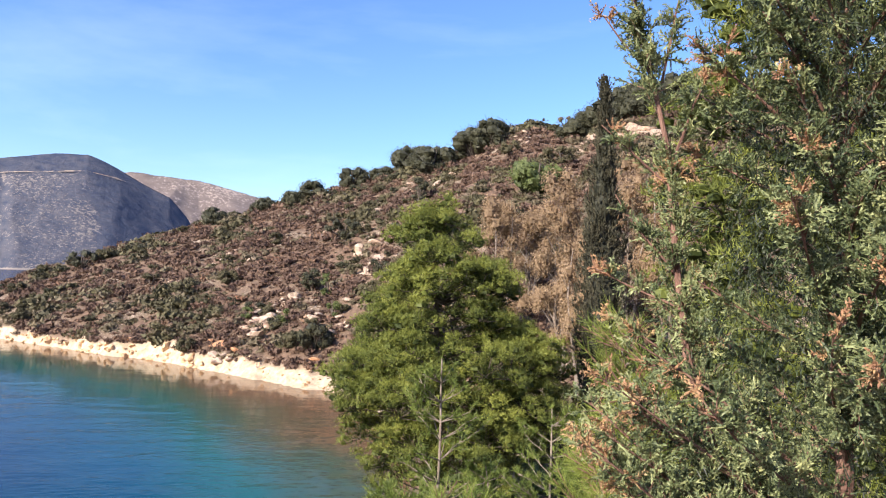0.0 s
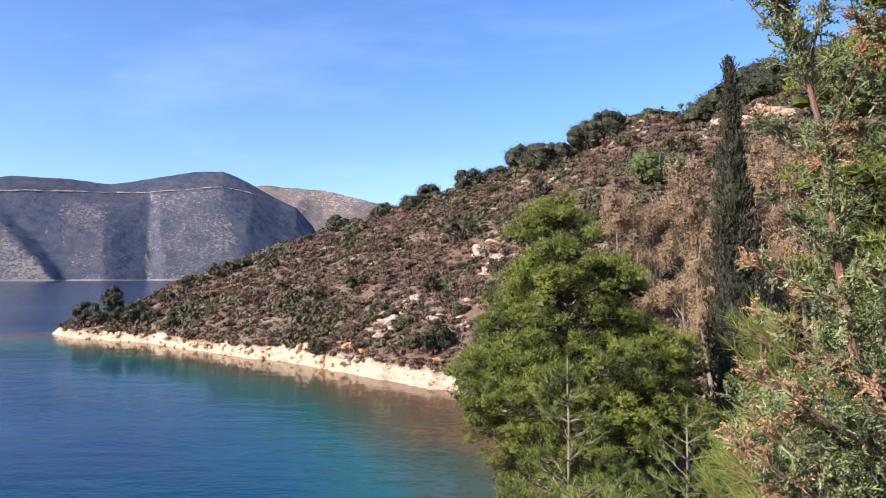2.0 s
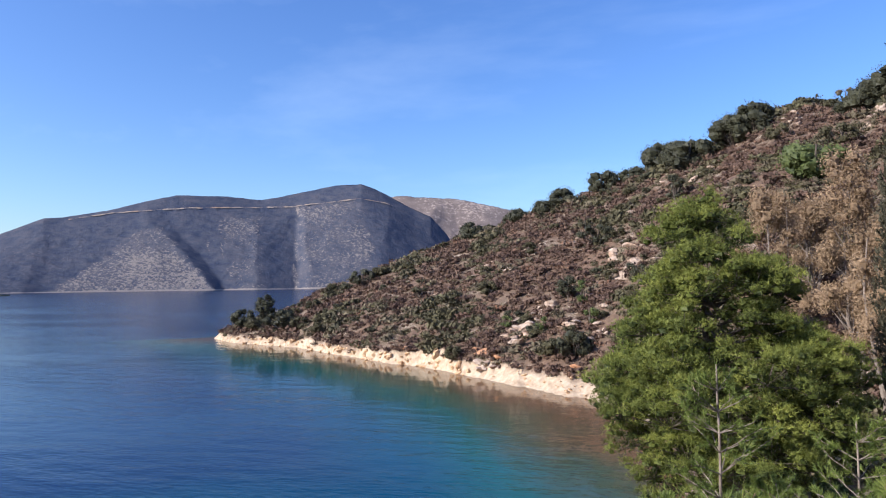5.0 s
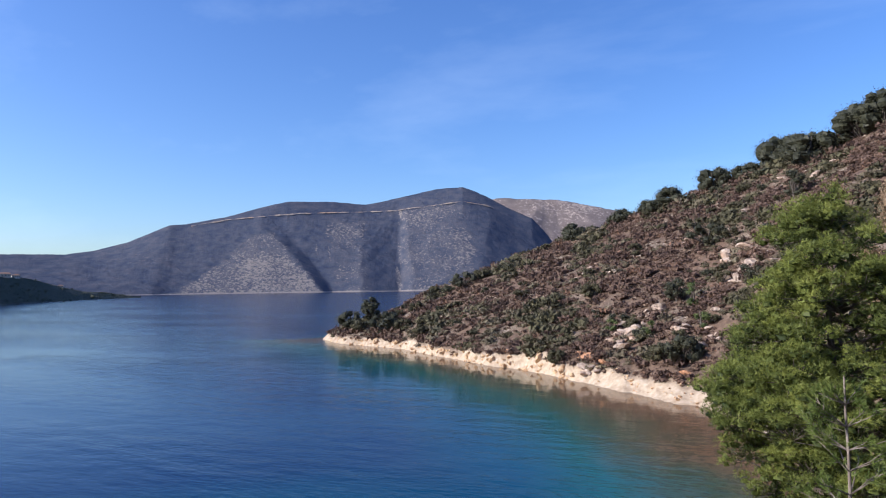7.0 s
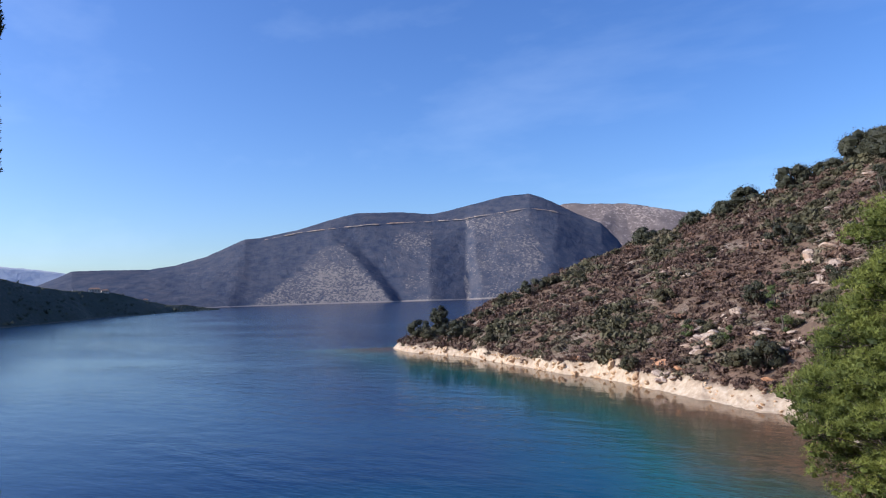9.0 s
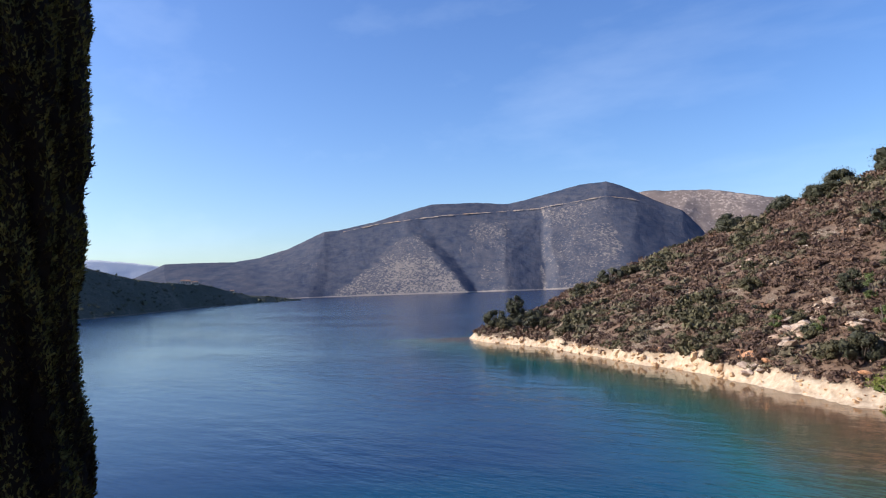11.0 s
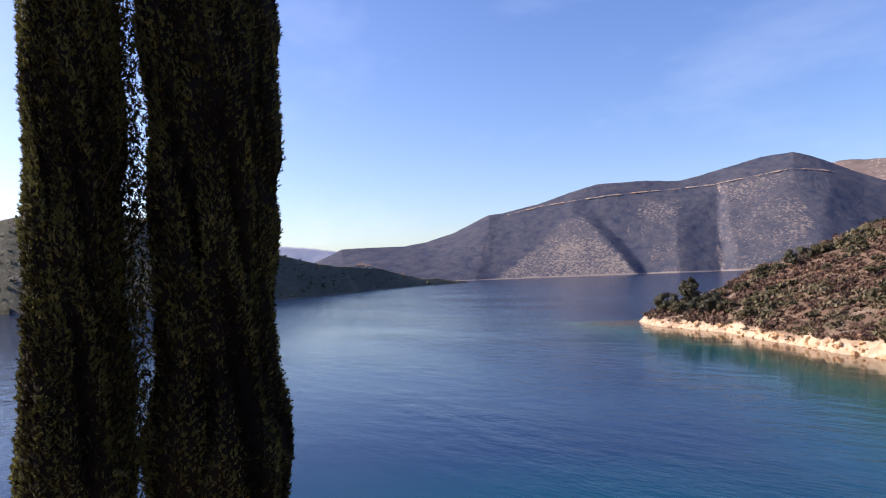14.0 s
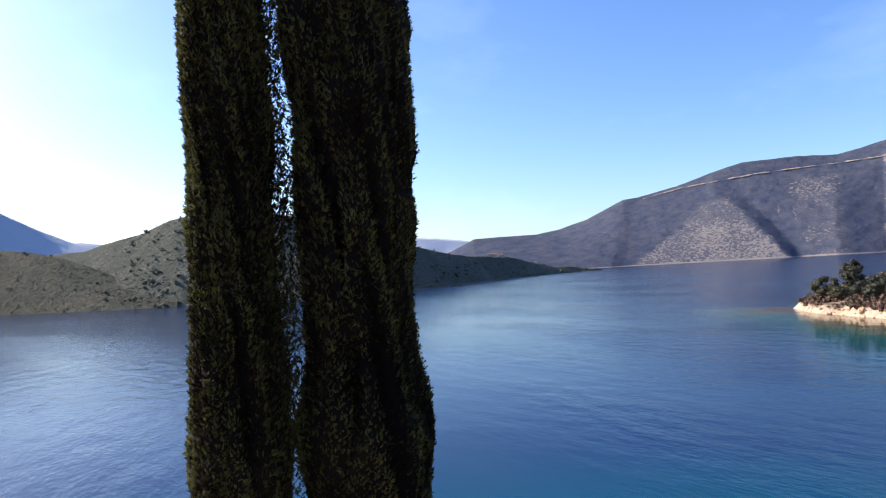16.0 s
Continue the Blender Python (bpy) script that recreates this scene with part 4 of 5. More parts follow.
def build_pines():
    billowing_pine(spot(-0.4, 37.5, -0.3), ((18.7, 1.9, 0.1), (17.8, 3.0, 0.9), (16.2, 3.6, 3.2), (14.7, 3.8, 4.2), (13.4, 4.1, 4.4), (12.4, 4.9, 4.6), (11.2, 6.3, 6.4), (10.2, 6.9, 6.9), (8.6, 6.8, 7.1),
                   (7.2, 5.6, 6.6), (5.8, 4.4, 5.8), (4.2, 3.2, 4.8)), -0.6, 4.4, np.random.default_rng(23), "tall Aleppo pine with billowing bright green crown above the beach")
    billowing_pine(spot(-29.0, 16.0, -0.3), ((24.0, 1.0, 1.0), (22.0, 2.2, 2.4), (19.5, 3.0, 3.2), (16.5, 3.2, 3.6), (13.5, 3.0, 3.4), (10.5, 2.6, 3.0)), 0.3, 10.0, np.random.default_rng(24),
                   "dark pine behind the young cypress", 34)


build_pines()


def slender_pine(name, at, height, spread, rng, mat, label, bark, sparse=1.0, needle=0.16, width=0.012, whorls=9, group=""):
    """A young pine: one straight stem, whorls of thin branches and long soft needles."""
    root = thing(name, at, label, "tree", group)
    t, crown = Batch(), Batch()
    stem = bent((0, 0, -0.2), (rng.normal(0, 0.3), rng.normal(0, 0.3), height), rng, 10, 0.02)
    t.tube(stem, np.linspace(0.009, 0.003, 10) * height, 7)
    for k in range(whorls):
        f = 0.3 + 0.68 * k / whorls
        p0 = np.array([np.interp(f * 9, range(10), stem[:, i]) for i in range(3)])
        for _ in range(rng.integers(4, 7)):
            a = rng.uniform(0, 6.3)
            L = spread * (1.1 - f) * rng.uniform(0.6, 1.1) + 0.25
            tip = p0 + np.array([math.cos(a) * L, math.sin(a) * L, L * rng.uniform(0.35, 0.8)])
            line = bent(p0, tip, rng, 6, 0.04)
            t.tube(line, np.linspace(0.004, 0.0015, 6) * height * 0.6, 4)
            for g in range(int((5 + 5 * L) * sparse)):
                u = rng.uniform(0.3, 1.0)
                c = np.array([np.interp(u * 5, range(6), line[:, i]) for i in range(3)])
                d = unit(tip - p0 + rng.normal(0, 0.5, 3) * L + [0, 0, 0.5 * L])
                shoot = rng.uniform(0.2, 0.45) * (0.6 + 0.25 * height / 6)
                t.tube(np.stack([c, c + d * shoot]), (0.008, 0.004), 3)
                n = 9
                cc = c + d * shoot * rng.uniform(0.2, 1.0, n)[:, None]
                needle_tufts(crown, cc, np.repeat(d[None], n, 0), rng, 4, needle, width, rng.uniform(0.3, 0.7) + rng.normal(0, 0.07, n))
    top = stem[-1]
    needle_tufts(crown, top + np.linspace(-0.8, 0, 30)[:, None] * [0, 0, 1], np.repeat([[0, 0, 1.0]], 30, 0), rng, 5, needle, width, np.full(30, 0.6))
    t.build("trunk", bark, root)
    crown.build("crown", mat, root)
    return root


def build_young_pines():
    rng = np.random.default_rng(29)
    # bearing, distance, top above the water, spread
    for az, r, top, spread, sparse in ((-0.7, 20.0, 12.7, 2.3, 0.6), (-9.2, 19.0, 11.6, 1.9, 0.55), (1.4, 17.0, 9.7, 1.7, 0.9), (-5.0, 21.0, 9.4, 1.8, 0.8), (-13.0, 17.0, 11.3, 1.8, 0.8), (-17, 24.0, 13.0, 2.2, 0.9)):
        at = spot(az, r, -0.2)
        slender_pine("young_pine", at, top - at.z, spread, rng, YOUNG_PINE, "young slender pine with a pale stem and soft green needles", PALE_BARK, sparse, 0.18, 0.018, 10, "young pines below the viewpoint")


build_young_pines()


def tan_tree(at, height, width, rng, label):
    """A tall tree with pale stems and hanging tan foliage."""
    root = thing("eucalyptus_tree", at, label, "tree", "tan trees behind the pine")
    t, crown = Batch(), Batch()
    for s in range(3):
        a = rng.uniform(0, 6.3)
        t.tube(bent((0.3 * math.cos(a), 0.3 * math.sin(a), -0.2), (width * 0.22 * math.cos(a), width * 0.22 * math.sin(a), height * rng.uniform(0.75, 0.92)), rng, 9, 0.03), np.linspace(0.2, 0.035, 9), 7)
    for k in range(50):
        f = rng.uniform(0.3, 0.97)
        reach = width * 0.5 * math.sin(math.pi * min(1, 0.25 + 0.75 * f)) ** 0.6 * rng.uniform(0.35, 1.0)
        a = rng.uniform(0, 6.3)
        c = np.array([math.cos(a) * reach, math.sin(a) * reach, height * f])
        s = rng.uniform(0.75, 1.3) * width * 0.135
        crown.lump(c, (s * 0.42, s * 0.42, s * 0.5), rng, 0.35, 6, 3, 0.35)
        t.tube(bent((c[0] * 0.2, c[1] * 0.2, max(c[2] - reach * 1.1, 0.3)), c, rng, 5, 0.05), np.linspace(0.06, 0.012, 5), 5)
        n, shade = 320, rng.uniform(0.3, 0.7)
        e = ball(n, rng)
        p = c + e * s * [1, 1, 1.05] * (rng.uniform(0.3, 1.1, n) ** 0.5)[:, None]
        crown.leaves(p, unit(rng.normal(0, 0.8, (n, 3)) - [0, 0, 0.3]), rng.uniform(0.14, 0.26, n), rng.uniform(0.07, 0.12, n), shade + rng.normal(0, 0.08, n), rng, unit(e + rng.normal(0, 0.6, (n, 3))))
    t.build("trunk", PALE_BARK, root)
    crown.build("crown", TAN_LEAF, root)


def build_tan_trees():
    rng = np.random.default_rng(37)
    for az, r, top, w in ((-4.6, 66, 23.0, 7.0), (-9.8, 60, 25.0, 6.6), (-15.2, 62, 26.5, 7.5), (-7.2, 74, 22.5, 7), (-18.5, 60, 25.5, 7), (-12, 54, 19, 6)):
        at = spot(az, r, -0.3)
        tan_tree(at, top - at.z, w, rng, "tall tree with pale stems and tan, autumn-dry foliage")


build_tan_trees()


def spray_proto(rng, length, pairs, sub, width, short=1.0):
    """A feathery cypress spray along its own z axis."""
    b = Batch()
    c, d, L = [], [], []
    for k in range(pairs):
        z = length * (0.12 + 0.8 * k / pairs)
        for side in (-1, 1):
            a = rng.normal(0, 0.5) + (0 if side > 0 else math.pi)
            v = np.array([math.cos(a), math.sin(a), rng.uniform(0.9, 1.7)])
            v /= np.linalg.norm(v)
            ll = length * short * rng.uniform(0.28, 0.5) * (1.1 - 0.6 * k / pairs)
            c.append((0, 0, z)), d.append(v), L.append(ll)
            for _ in range(sub):
                u = v + rng.normal(0, 0.45, 3)
                c.append(np.array([0, 0, z]) + v * ll * rng.uniform(0.3, 0.8)), d.append(u / np.linalg.norm(u)), L.append(ll * rng.uniform(0.4, 0.65))
    c.append((0, 0, 0)), d.append((0, 0, 1.0)), L.append(length * (1.05 if short == 1 else 0.95))
    n = len(c)
    b.strips(np.array(c), np.array(d), np.array(L), width, 0.5 + rng.normal(0, 0.08, n), rng)
    return b


def column_cypress(name, at, profile, rng, mat, label, sprays, spray_len, width, bark=None, inner=2500, group="", lumpy=0.36):
    """A columnar cypress. profile: rows of height above its foot and radius."""
    root = thing(name, at, label, "tree", group)
    hs, rs = [p[0] for p in profile], [p[1] for p in profile]
    t, crown = Batch(), Batch()
    t.tube(bent((0, 0, -0.2), (0, 0, hs[-1] * 0.95), rng, 8, 0.004), np.linspace(max(rs) * 0.16, 0.02, 8), 8)
    protos = [spray_proto(rng, spray_len, 3, 1, width, 0.8) for _ in range(5)]

    def shell(n, lo, hi):
        u = rng.uniform(0, 1, n)
        h = hs[0] + (hs[-1] - hs[0]) * u
        a = rng.uniform(0, 2 * np.pi, n)
        lump = 1 + lumpy * fbm(np.cos(a) * 1.7 + 4, np.sin(a) * 1.7 + h * 0.35 / max(rs), 3, 3)
        rad = np.interp(h, hs, rs) * rng.uniform(lo, hi, n) * lump
        return np.stack([np.cos(a) * rad, np.sin(a) * rad, h], -1), a
    # plumes: upright bundles of sprays
    per = 16
    p, a = shell(sprays // per, 0.68, 0.95)
    lean = unit(np.stack([np.cos(a) * 0.16, np.sin(a) * 0.16, np.ones(len(a))], -1) + rng.normal(0, 0.06, (len(a), 3)))
    long = max(rs) * rng.uniform(0.6, 1.3, len(a))
    u = rng.uniform(-0.5, 0.5, (len(a), per))
    fat = max(rs) * 0.17 * (1 - np.clip(u, 0, 1) * 1.4)
    p = (p[:, None] + lean[:, None] * (u * long[:, None])[..., None] + rng.normal(0, 1, (len(a), per, 3)) * fat[..., None] * 0.6).reshape(-1, 3)
    a = np.repeat(a, per)
    d = unit(np.stack([np.cos(a) * 0.3, np.sin(a) * 0.3, np.ones(len(a))], -1) + rng.normal(0, 0.25, (len(a), 3)))
    clump = fbm(p[:, 0] * 2.5 + p[:, 2], p[:, 1] * 2.5 - p[:, 2] * 0.6, 3, 44)
    for k in range(5):
        crown.copies(protos[k], (turns_along(d[k::5], rng), p[k::5]), rng.uniform(0.7, 1.3, len(p[k::5])), 0.5 + clump[k::5] * 0.7)
    # core tinted darkest, standing for the shade inside the column
    levels = np.linspace(hs[0], hs[-1] * 0.97, 40)
    core = np.interp(levels, hs, rs) * rng.uniform(0.55, 0.72, 40)
    crown.tube(np.stack([rng.normal(0, 0.04, 40) * max(rs), rng.normal(0, 0.04, 40) * max(rs), levels], -1), core, 9, -0.1)
    # inner leaves get a darker tint than the sprays, also as inner shade
    q, a = shell(inner, 0.15, 0.8)
    crown.leaves(q, unit(np.stack([np.cos(a) * 0.5, np.sin(a) * 0.5, np.ones(len(a))], -1) + rng.normal(0, 0.3, (len(a), 3))), spray_len * 1.3, spray_len * 0.5, rng.uniform(-0.05, 0.3, len(q)), rng)
    for k in range(int(hs[-1] * 5)):
        e, aa = shell(1, 0.6, 0.8)
        t.tube(np.stack([[0, 0, max(e[0, 2] - 0.6 * max(rs), 0.1)], e[0]]), (max(rs) * 0.03, max(rs) * 0.008), 4)
    t.build("trunk", bark or BARK, root)
    crown.build("crown", mat, root)
    return root


def twin_cypress(at, profile, gap, rng):
    """A dense columnar cypress grown from several upright stems, each wrapped in short feathery sprays."""
    root = thing("cypress", at, "tall dark columnar cypress standing close to its twin", "tree", "twin cypresses")
    hs, rs = [p[0] for p in profile], [p[1] for p in profile]
    t, crown = Batch(), Batch()
    t.tube(bent((0, 0, -0.2), (0, 0, hs[-1] * 0.95), rng, 8, 0.004), np.linspace(0.1, 0.02, 8), 8)
    protos = [spray_proto(rng, 0.07, 2, 0, 0.0145, 1.25) for _ in range(6)]
    stems = [(0.0, 0.0, 0.52)] + [(k * 1.047 + rng.normal(0, 0.15), rng.uniform(0.5, 0.6), rng.uniform(0.36, 0.46)) for k in range(6)]
    # the side towards the twin is thinner and lets light through
    stems = [(a, off, wide * (0.84 if off and math.cos(a - gap) > 0.6 else 1)) for a, off, wide in stems]
    places, ways, tints = [], [], []
    for q, (turn, off, wide) in enumerate(stems):
        cols, rows = 26, 190
        level = np.linspace(hs[0], hs[-1] * (1.0 if q == 0 else rng.uniform(0.8, 0.97)), rows)
        full = np.interp(level, hs, rs)
        sway = turn + 0.35 * fbm(level * 0.5 + 9 * q, level * 0, 3, 61)
        mid = np.stack([np.cos(sway) * off * full, np.sin(sway) * off * full, level], -1)
        a = np.linspace(0, 2 * np.pi, cols, endpoint=False)
        A, Z = np.meshgrid(a, level, indexing="xy")
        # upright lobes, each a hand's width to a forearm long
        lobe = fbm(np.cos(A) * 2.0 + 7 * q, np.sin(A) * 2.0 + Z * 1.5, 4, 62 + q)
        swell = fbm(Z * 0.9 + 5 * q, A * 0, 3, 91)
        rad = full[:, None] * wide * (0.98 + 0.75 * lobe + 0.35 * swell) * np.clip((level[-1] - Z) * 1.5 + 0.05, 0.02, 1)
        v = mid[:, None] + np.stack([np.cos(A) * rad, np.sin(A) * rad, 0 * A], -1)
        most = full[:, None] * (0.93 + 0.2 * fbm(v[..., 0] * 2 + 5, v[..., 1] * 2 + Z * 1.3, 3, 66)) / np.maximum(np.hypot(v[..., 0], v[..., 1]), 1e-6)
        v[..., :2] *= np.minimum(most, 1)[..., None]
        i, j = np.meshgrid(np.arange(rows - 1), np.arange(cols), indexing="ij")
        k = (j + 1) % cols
        # body in dead brown taken near black for inner shade, darkest in hollows
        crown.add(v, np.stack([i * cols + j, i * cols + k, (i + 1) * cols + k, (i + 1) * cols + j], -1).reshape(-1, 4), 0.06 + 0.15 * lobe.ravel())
        # sprays and small leaves all over its skin, most of them on the lower part
        n = 14500
        u = rng.uniform(0, 1, n)
        row = (np.where(u < 0.9, u * 0.8, 0.72 + (u - 0.9) * 2.8) * (rows - 2)).astype(int)
        col = rng.integers(cols, size=n)
        p = v[row, col] + (v[row + 1, (col + 1) % cols] - v[row, col]) * rng.uniform(0, 1, (n, 1))
        out = np.stack([np.cos(a[col]), np.sin(a[col]), np.zeros(n)], -1)
        # tint falls in the hollows between lobes, shade put into the leaf colour
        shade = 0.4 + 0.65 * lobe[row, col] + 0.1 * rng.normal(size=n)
        m = n * 7 // 10
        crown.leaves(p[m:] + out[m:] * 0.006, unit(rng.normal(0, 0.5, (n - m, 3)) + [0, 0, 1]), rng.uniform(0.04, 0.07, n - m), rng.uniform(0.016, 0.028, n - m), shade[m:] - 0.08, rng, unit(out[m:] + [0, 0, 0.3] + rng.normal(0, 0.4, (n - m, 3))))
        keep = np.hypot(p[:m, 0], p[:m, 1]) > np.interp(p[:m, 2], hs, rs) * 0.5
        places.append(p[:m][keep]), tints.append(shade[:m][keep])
        ways.append(unit(out[:m] * 0.55 + [0, 0, 1.0] + rng.normal(0, 0.35, (m, 3)))[keep])
    # thin twigs that reach over to the twin
    n = 5200
    h = rng.uniform(0.5, hs[-1] * 0.6, n)
    a = gap + rng.normal(0, 0.5, n)
    rad = np.interp(h, hs, rs) * rng.uniform(0.7, 1.25, n)
    w = fbm(h * 1.3, h * 0 + gap, 3, 71) > rng.uniform(-0.55, 0.3, n)
    places.append(np.stack([np.cos(a) * rad, np.sin(a) * rad, h], -1)[w]), tints.append(np.full(w.sum(), 0.4))
    ways.append(unit(np.stack([np.cos(a) * 0.4, np.sin(a) * 0.4, np.ones(n)], -1) + rng.normal(0, 0.4, (n, 3)))[w])
    for k in range(60):
        f, e = rng.uniform(0.8, 7.5), gap + rng.normal(0, 0.4)
        tip = np.array([math.cos(e), math.sin(e), 0]) * np.interp(f, hs, rs) * rng.uniform(1.0, 1.3) + [0, 0, f]
        t.tube(bent(tip * [0.4, 0.4, 1] - [0, 0, 0.45], tip, rng, 5, 0.05), np.linspace(0.008, 0.002, 5), 4)
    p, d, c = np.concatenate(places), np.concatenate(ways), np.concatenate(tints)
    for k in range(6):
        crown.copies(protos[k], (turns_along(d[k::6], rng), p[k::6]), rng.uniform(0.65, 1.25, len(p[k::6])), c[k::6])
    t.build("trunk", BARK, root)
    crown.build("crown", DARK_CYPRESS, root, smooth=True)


def build_cypresses():
    rng = np.random.default_rng(41)
    at = spot(-13.2, 44, -0.3)
    k = 27.6 - at.z
    column_cypress("slender_cypress", at, ((1.0, 1.3), (k * 0.4, 1.75), (k * 0.6, 1.5), (k * 0.76, 0.88), (k * 0.87, 0.38), (k * 0.94, 0.2), (k, 0.08)), rng, FAR_CYPRESS, "slender grey-green cypress rising among tan trees", 4200, 0.36, 0.07, inner=4000)
    for az, r, w, gap, top in ((83.9, 7.0, 0.48, 1.36, 0.9), (73.95, 7.05, 0.6, 4.5, 1.17)):
        twin_cypress(spot(az, r, -0.3), ((0.3, w * 0.85), (1.6, w * 1.08), (2.4, w * (0.58 + 0.6 * top)), (3.1, w * 1.04), (4.8, w * (0.5 + top / 2)), (6.5, w * top), (10, w * 0.7 * top), (12.5, 0.08)), gap, rng)


build_cypresses()


def build_near_tree():
    """The young spreading cypress beside the viewpoint, with withered tan tips."""
    rng = np.random.default_rng(47)
    at = spot(-31.0, 3.6, -0.1)
    root = thing("young_cypress", at, "young spreading cypress with feathery green sprays and withered tan tips", "tree")
    t, crown, dead = Batch(), Batch(), Batch()
    base = np.array(at)

    def place(az, up, r):
        return np.array(on_sky(az, up, r)) - base
    green = [spray_proto(rng, 0.075, 3, 1, 0.0075, 0.75) for _ in range(6)]
    brown = [spray_proto(rng, 0.075, 4, 1, 0.0075, 0.62) for _ in range(3)]
    gp, gd, gt, bp, bd = [], [], [], [], []

    def clothe(line, density, withered=0.0, side=0.1):
        """Twigs and sprays along a branch."""
        seg = np.linalg.norm(np.diff(line, axis=0), axis=1)
        total = seg.sum()
        way = unit(line[-1] - line[0])
        dist = np.concatenate([[0], np.cumsum(seg)])
        for _ in range(int(total * density * 0.66)):
            u = rng.uniform(0.12, 1.0)
            c = np.array([np.interp(u * total, dist, line[:, i]) for i in range(3)])
            d = unit(way * 0.8 + rng.normal(0, 0.6, 3) + [0, 0, 0.35])
            ln = side * rng.uniform(0.5, 1.5) * (1.25 - 0.7 * u)
            tip = c + d * ln
            t.tube(np.stack([c, tip]), (0.003, 0.0015), 3)
            wither = u > 0.8 and rng.random() < withered * 2.4
            shade = rng.normal(0.55, 0.15)
            for v in np.linspace(0.35, 1.05, 7):
                e = unit(d + rng.normal(0, 0.8, 3))
                if wither:
                    bp.append(c + d * ln * v), bd.append(e)
                else:
                    gp.append(c + d * ln * v), gd.append(e), gt.append(shade + rng.normal(0, 0.1))
    trunk = bent((0, 0, -0.1), (0.1, 0.05, 4.9), rng, 12, 0.01)
    t.tube(trunk, np.linspace(0.05, 0.012, 12), 8)
    # the leaning leader and its two long twigs
    lead = np.array([np.array([0.03, 0.02, 0.5]), place(-22.5, -11.0, 3.5), place(-20.8, -5.0, 3.5), place(-19.8, 3.0, 3.5), place(-19.2, 10.8, 3.5), place(-17.7, 17.0, 3.5), place(-16.3, 22.5, 3.5), place(-15.0, 28, 3.5)])
    t.tube(lead, (0.026, 0.023, 0.02, 0.017, 0.014, 0.011, 0.007, 0.004), 7)
    clothe(lead[4:], 120, 0.06, 0.12)
    clothe(lead[1:5], 100, 0.08, 0.15)
    for a, b, dens in (((-17.9, 16.5), (-14.0, 21.2), 22), ((-19.4, 8.0), (-14.0, 13.0), 40), ((-20.0, 1.0), (-15.2, 7.5), 40), ((-20.5, -1.5), (-13.8, 1.5), 45), ((-18.6, 16), (-20.5, 24), 45), ((-19.5, 10), (-22.5, 17.0), 50)):
        line = bent(place(*a, 3.5), place(*b, 3.45), rng, 6, 0.03)
        t.tube(line, np.linspace(0.008, 0.003, 6), 5)
        clothe(line, dens, 0.25, 0.055)
    # limbs all round the trunk, reaching less towards the top
    zs, env = (12.9, 14.1, 14.7, 15.1, 15.5, 16.0, 16.6, 17.5, 18.3), (1.1, 1.4, 1.3, 0.95, 0.85, 0.78, 0.68, 0.42, 0.1)
    for k in range(88):
        z = rng.uniform(12.9, 17.9)
        a = rng.uniform(0, 6.3) if k % 6 == 0 else rng.uniform(2.3, 6.0)
        reach = np.interp(z, zs, env) * rng.uniform(0.55, 1.03)
        c = np.array([0.05, 0.02, max(z - at.z - reach * rng.uniform(0.5, 0.95), 0.15)])
        tip = np.array([math.cos(a) * reach, math.sin(a) * reach, z - at.z])
        if np.linalg.norm((tip + base - [0, 0, EYE])[:2]) < 1.9:
            continue
        line = bent(c, tip, rng, 7, 0.03)
        t.tube(line, np.linspace(0.011, 0.003, 7), 5)
        clothe(line, 56, 0.1, 0.12)
    # long low limbs that reach out over the slope
    for k in range(16):
        a, reach, z = rng.uniform(2.3, 3.4), rng.uniform(0.85, 1.2), rng.uniform(13.2, 14.8)
        tip = np.array([math.cos(a) * reach, math.sin(a) * reach, z - at.z])
        line = bent((0.05, 0.02, max(z - at.z - reach * 0.75, 0.15)), tip, rng, 7, 0.03)
        t.tube(line, np.linspace(0.016, 0.003, 7), 5)
        clothe(line, 42, 0.13, 0.15)
    # dense twigs round the trunk, tinted dark for the shade inside the crown
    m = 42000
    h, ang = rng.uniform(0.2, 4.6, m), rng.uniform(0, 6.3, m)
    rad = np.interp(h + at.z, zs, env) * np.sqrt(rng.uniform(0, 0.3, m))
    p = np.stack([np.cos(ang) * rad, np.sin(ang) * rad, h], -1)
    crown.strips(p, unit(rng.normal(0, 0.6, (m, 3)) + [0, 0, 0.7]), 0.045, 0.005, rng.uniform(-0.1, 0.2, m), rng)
    gp, gd, gt = np.array(gp), unit(np.array(gd)), np.array(gt)
    bp, bd = np.array(bp), unit(np.array(bd))
    for k in range(6):
        crown.copies(green[k], (turns_along(gd[k::6], rng), gp[k::6]), rng.uniform(0.75, 1.3, len(gp[k::6])), gt[k::6])
    for k in range(3):
        dead.copies(brown[k], (turns_along(bd[k::3], rng), bp[k::3]), rng.uniform(0.75, 1.3, len(bp[k::3])), rng.uniform(0.3, 0.8, len(bp[k::3])))
    t.build("trunk", RED_BARK, root)
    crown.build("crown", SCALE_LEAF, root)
    dead.build("withered_foliage", DEAD_TIP, root, "withered orange-tan spray tips")


build_near_tree()


def build_near_pines():
    """Pine shoots with long fresh needles just below the viewpoint."""
    rng = np.random.default_rng(53)
    for az, r, top, spread in ((-17.5, 5.0, 14.75, 0.35), (-13.6, 4.8, 13.9, 0.4), (-5.2, 6.0, 13.05, 0.45), (-9.5, 5.4, 12.7, 0.4)):
        at = spot(az, r, -0.15)
        slender_pine("pine_sapling", at, top - at.z, spread, rng, BRIGHT_PINE, "small pine sapling with long fresh green needles", RED_BARK, 1.3, 0.15, 0.0045, 8, "pine saplings below the viewpoint")


build_near_pines()


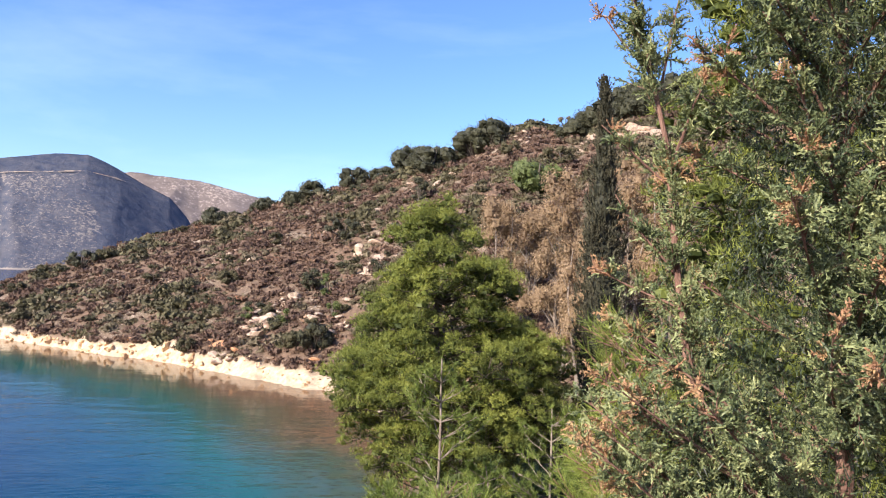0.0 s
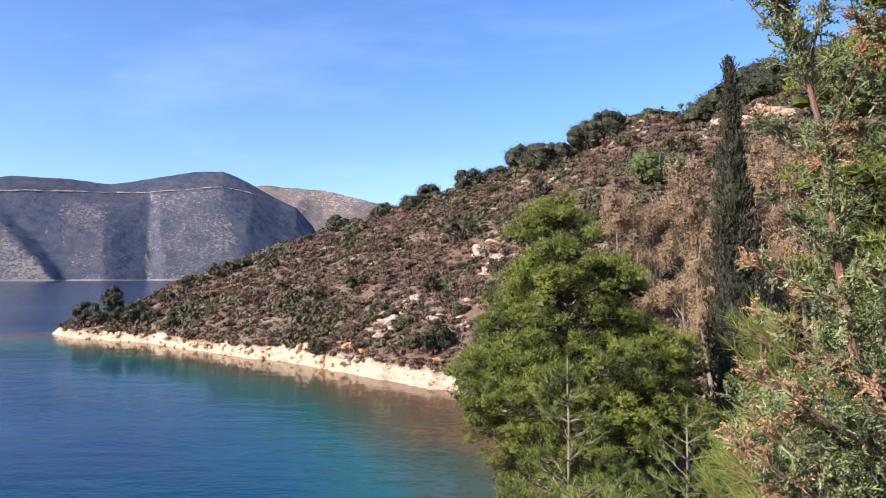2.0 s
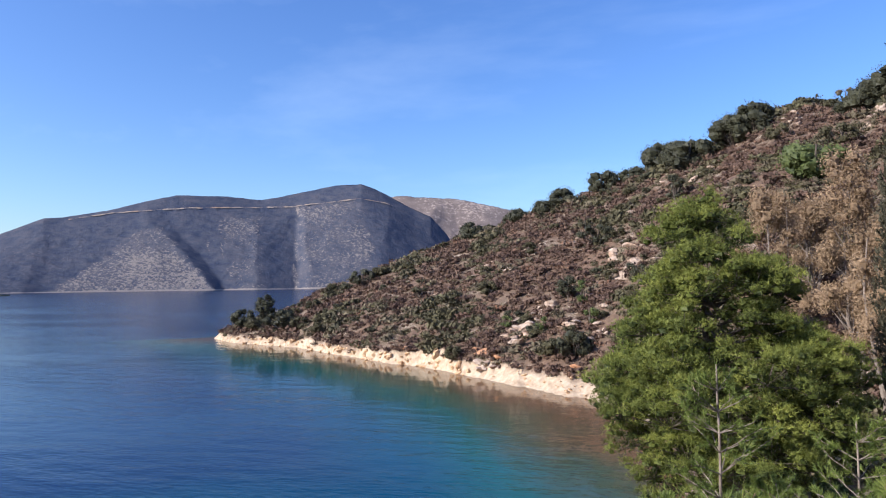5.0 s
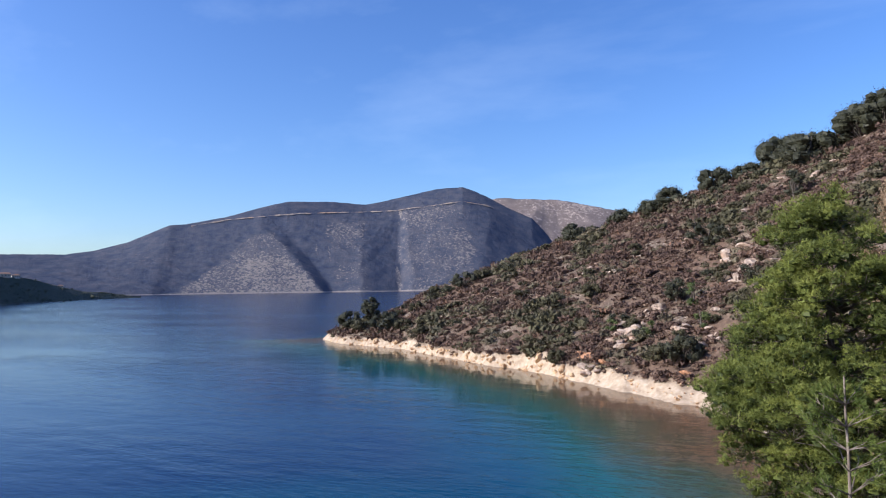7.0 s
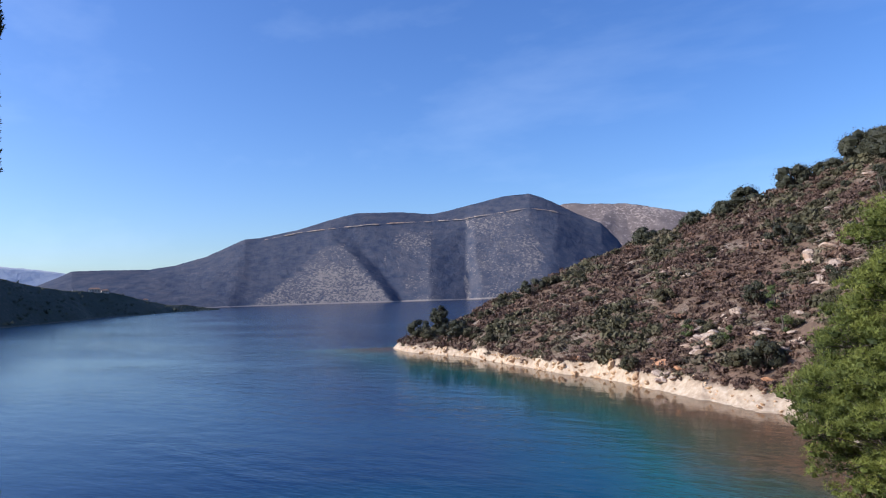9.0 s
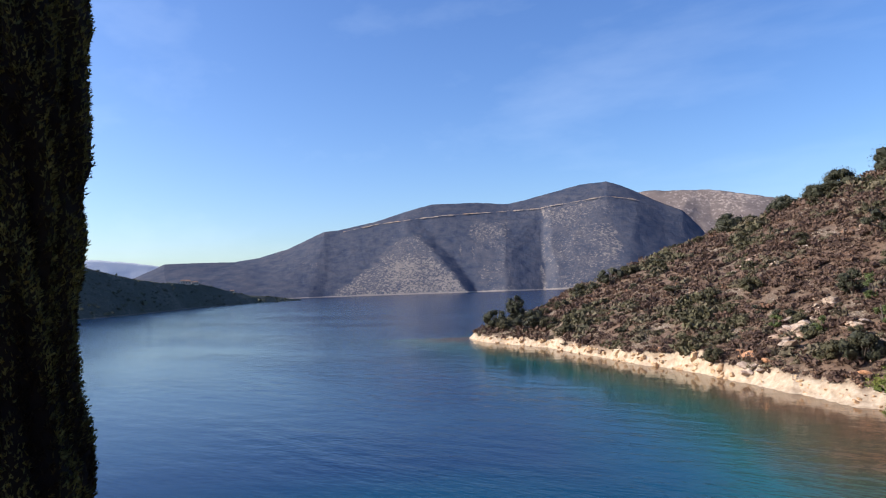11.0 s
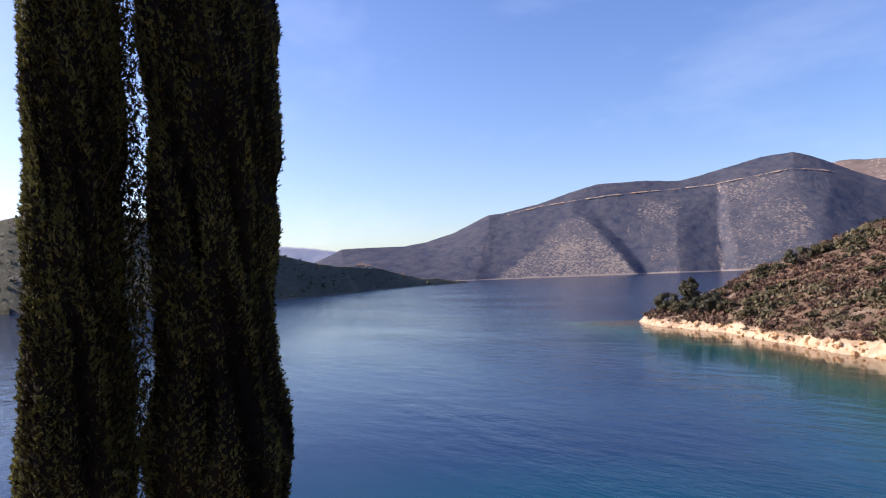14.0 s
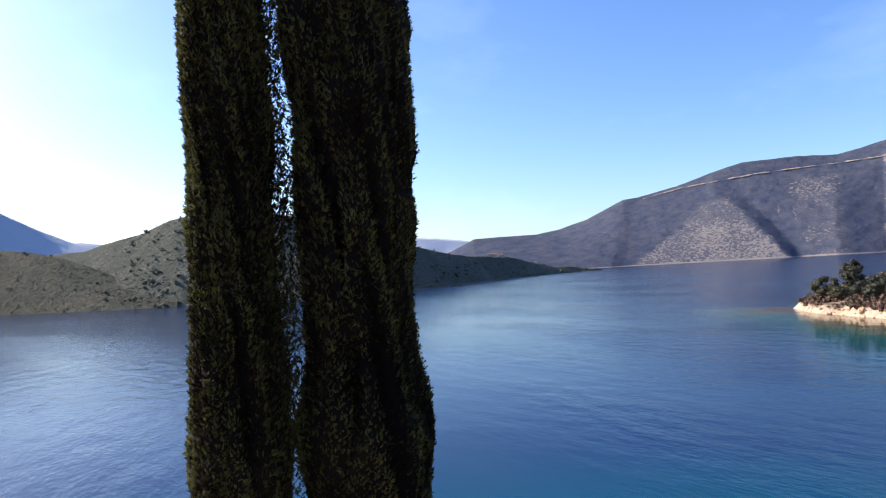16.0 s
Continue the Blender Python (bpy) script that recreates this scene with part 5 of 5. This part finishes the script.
# ---- far buildings on the headland ----
HOUSE_WALL = rock_material("pale_house_wall", (0.4, 0.34, 0.28), (0.5, 0.44, 0.37), (0.58, 0.52, 0.45), 0.4)
ROOF_TILE = rock_material("brown_roof_tiles", (0.16, 0.09, 0.06), (0.24, 0.14, 0.1), (0.3, 0.19, 0.14), 0.8)
WINDOW_DARK = rock_material("dark_window", (0.03, 0.03, 0.035), (0.04, 0.04, 0.045), (0.05, 0.05, 0.055), 0.5)


def box(name, size, at, material, parent):
    bm = bmesh.new()
    bmesh.ops.create_cube(bm, size=1.0, matrix=Matrix.Translation(at) @ Matrix.Diagonal((*size, 1)))
    bmesh.ops.bevel(bm, geom=bm.edges[:], offset=0.04, segments=1, affect='EDGES')
    me = bpy.data.meshes.new(name)
    bm.to_mesh(me)
    bm.free()
    me.materials.append(material)
    ob = new(name, me)
    ob.parent = parent
    return ob


def build_house(at, yaw, w, d, h):
    root = thing("house", at, "small pale house with a brown tiled roof on the headland", "house", "houses on the headland")
    root.rotation_euler = (0, 0, radians(yaw))
    wall = box("wall", (w, d, h), (0, 0, h / 2 - 1), HOUSE_WALL, root)
    v = [(sx * (w / 2 + 0.4), sy * (d / 2 + 0.4), h - 1.0) for sx, sy in ((-1, -1), (1, -1), (1, 1), (-1, 1))]
    v += [(-w / 2 + d * 0.3, 0, h + d * 0.28 - 1), (w / 2 - d * 0.3, 0, h + d * 0.28 - 1)]
    v += [(x, y, z - 0.2) for x, y, z in v[:4]]
    me = bpy.data.meshes.new("roof")
    me.from_pydata(v, [], [(0, 1, 5, 4), (2, 3, 4, 5), (1, 2, 5), (3, 0, 4), (6, 7, 1, 0), (7, 8, 2, 1), (8, 9, 3, 2), (9, 6, 0, 3), (9, 8, 7, 6)])
    me.materials.append(ROOF_TILE)
    new("roof", me).parent = root
    for k in range(4):
        box("window", (1.2, 0.2, 1.6), ((k - 1.5) * w / 4.4, -d / 2 - 0.05, h * 0.45), WINDOW_DARK, root)


def headland_top(az):
    """Where the headland's crest stands at a bearing."""
    hill = bpy.data.objects["headland"]
    eye = Vector((0, 0, EYE))
    for k in range(60):
        up = 3.0 - k * 0.05
        hit, place, *_ = hill.ray_cast(eye, (on_sky(az, up, 100) - eye).normalized())
        if hit:
            return place
    return on_sky(az, 0.5, 1200)


scene.view_layers[0].update()
build_house(headland_top(62.4) - Vector((0, 0, 0.3)), 62, 17, 9, 6)
build_house(headland_top(61.7) - Vector((0, 0, 0.3)), 70, 11, 8, 5)
build_house(headland_top(58.9) - Vector((0, 0, 0.3)), 60, 9, 7, 4)
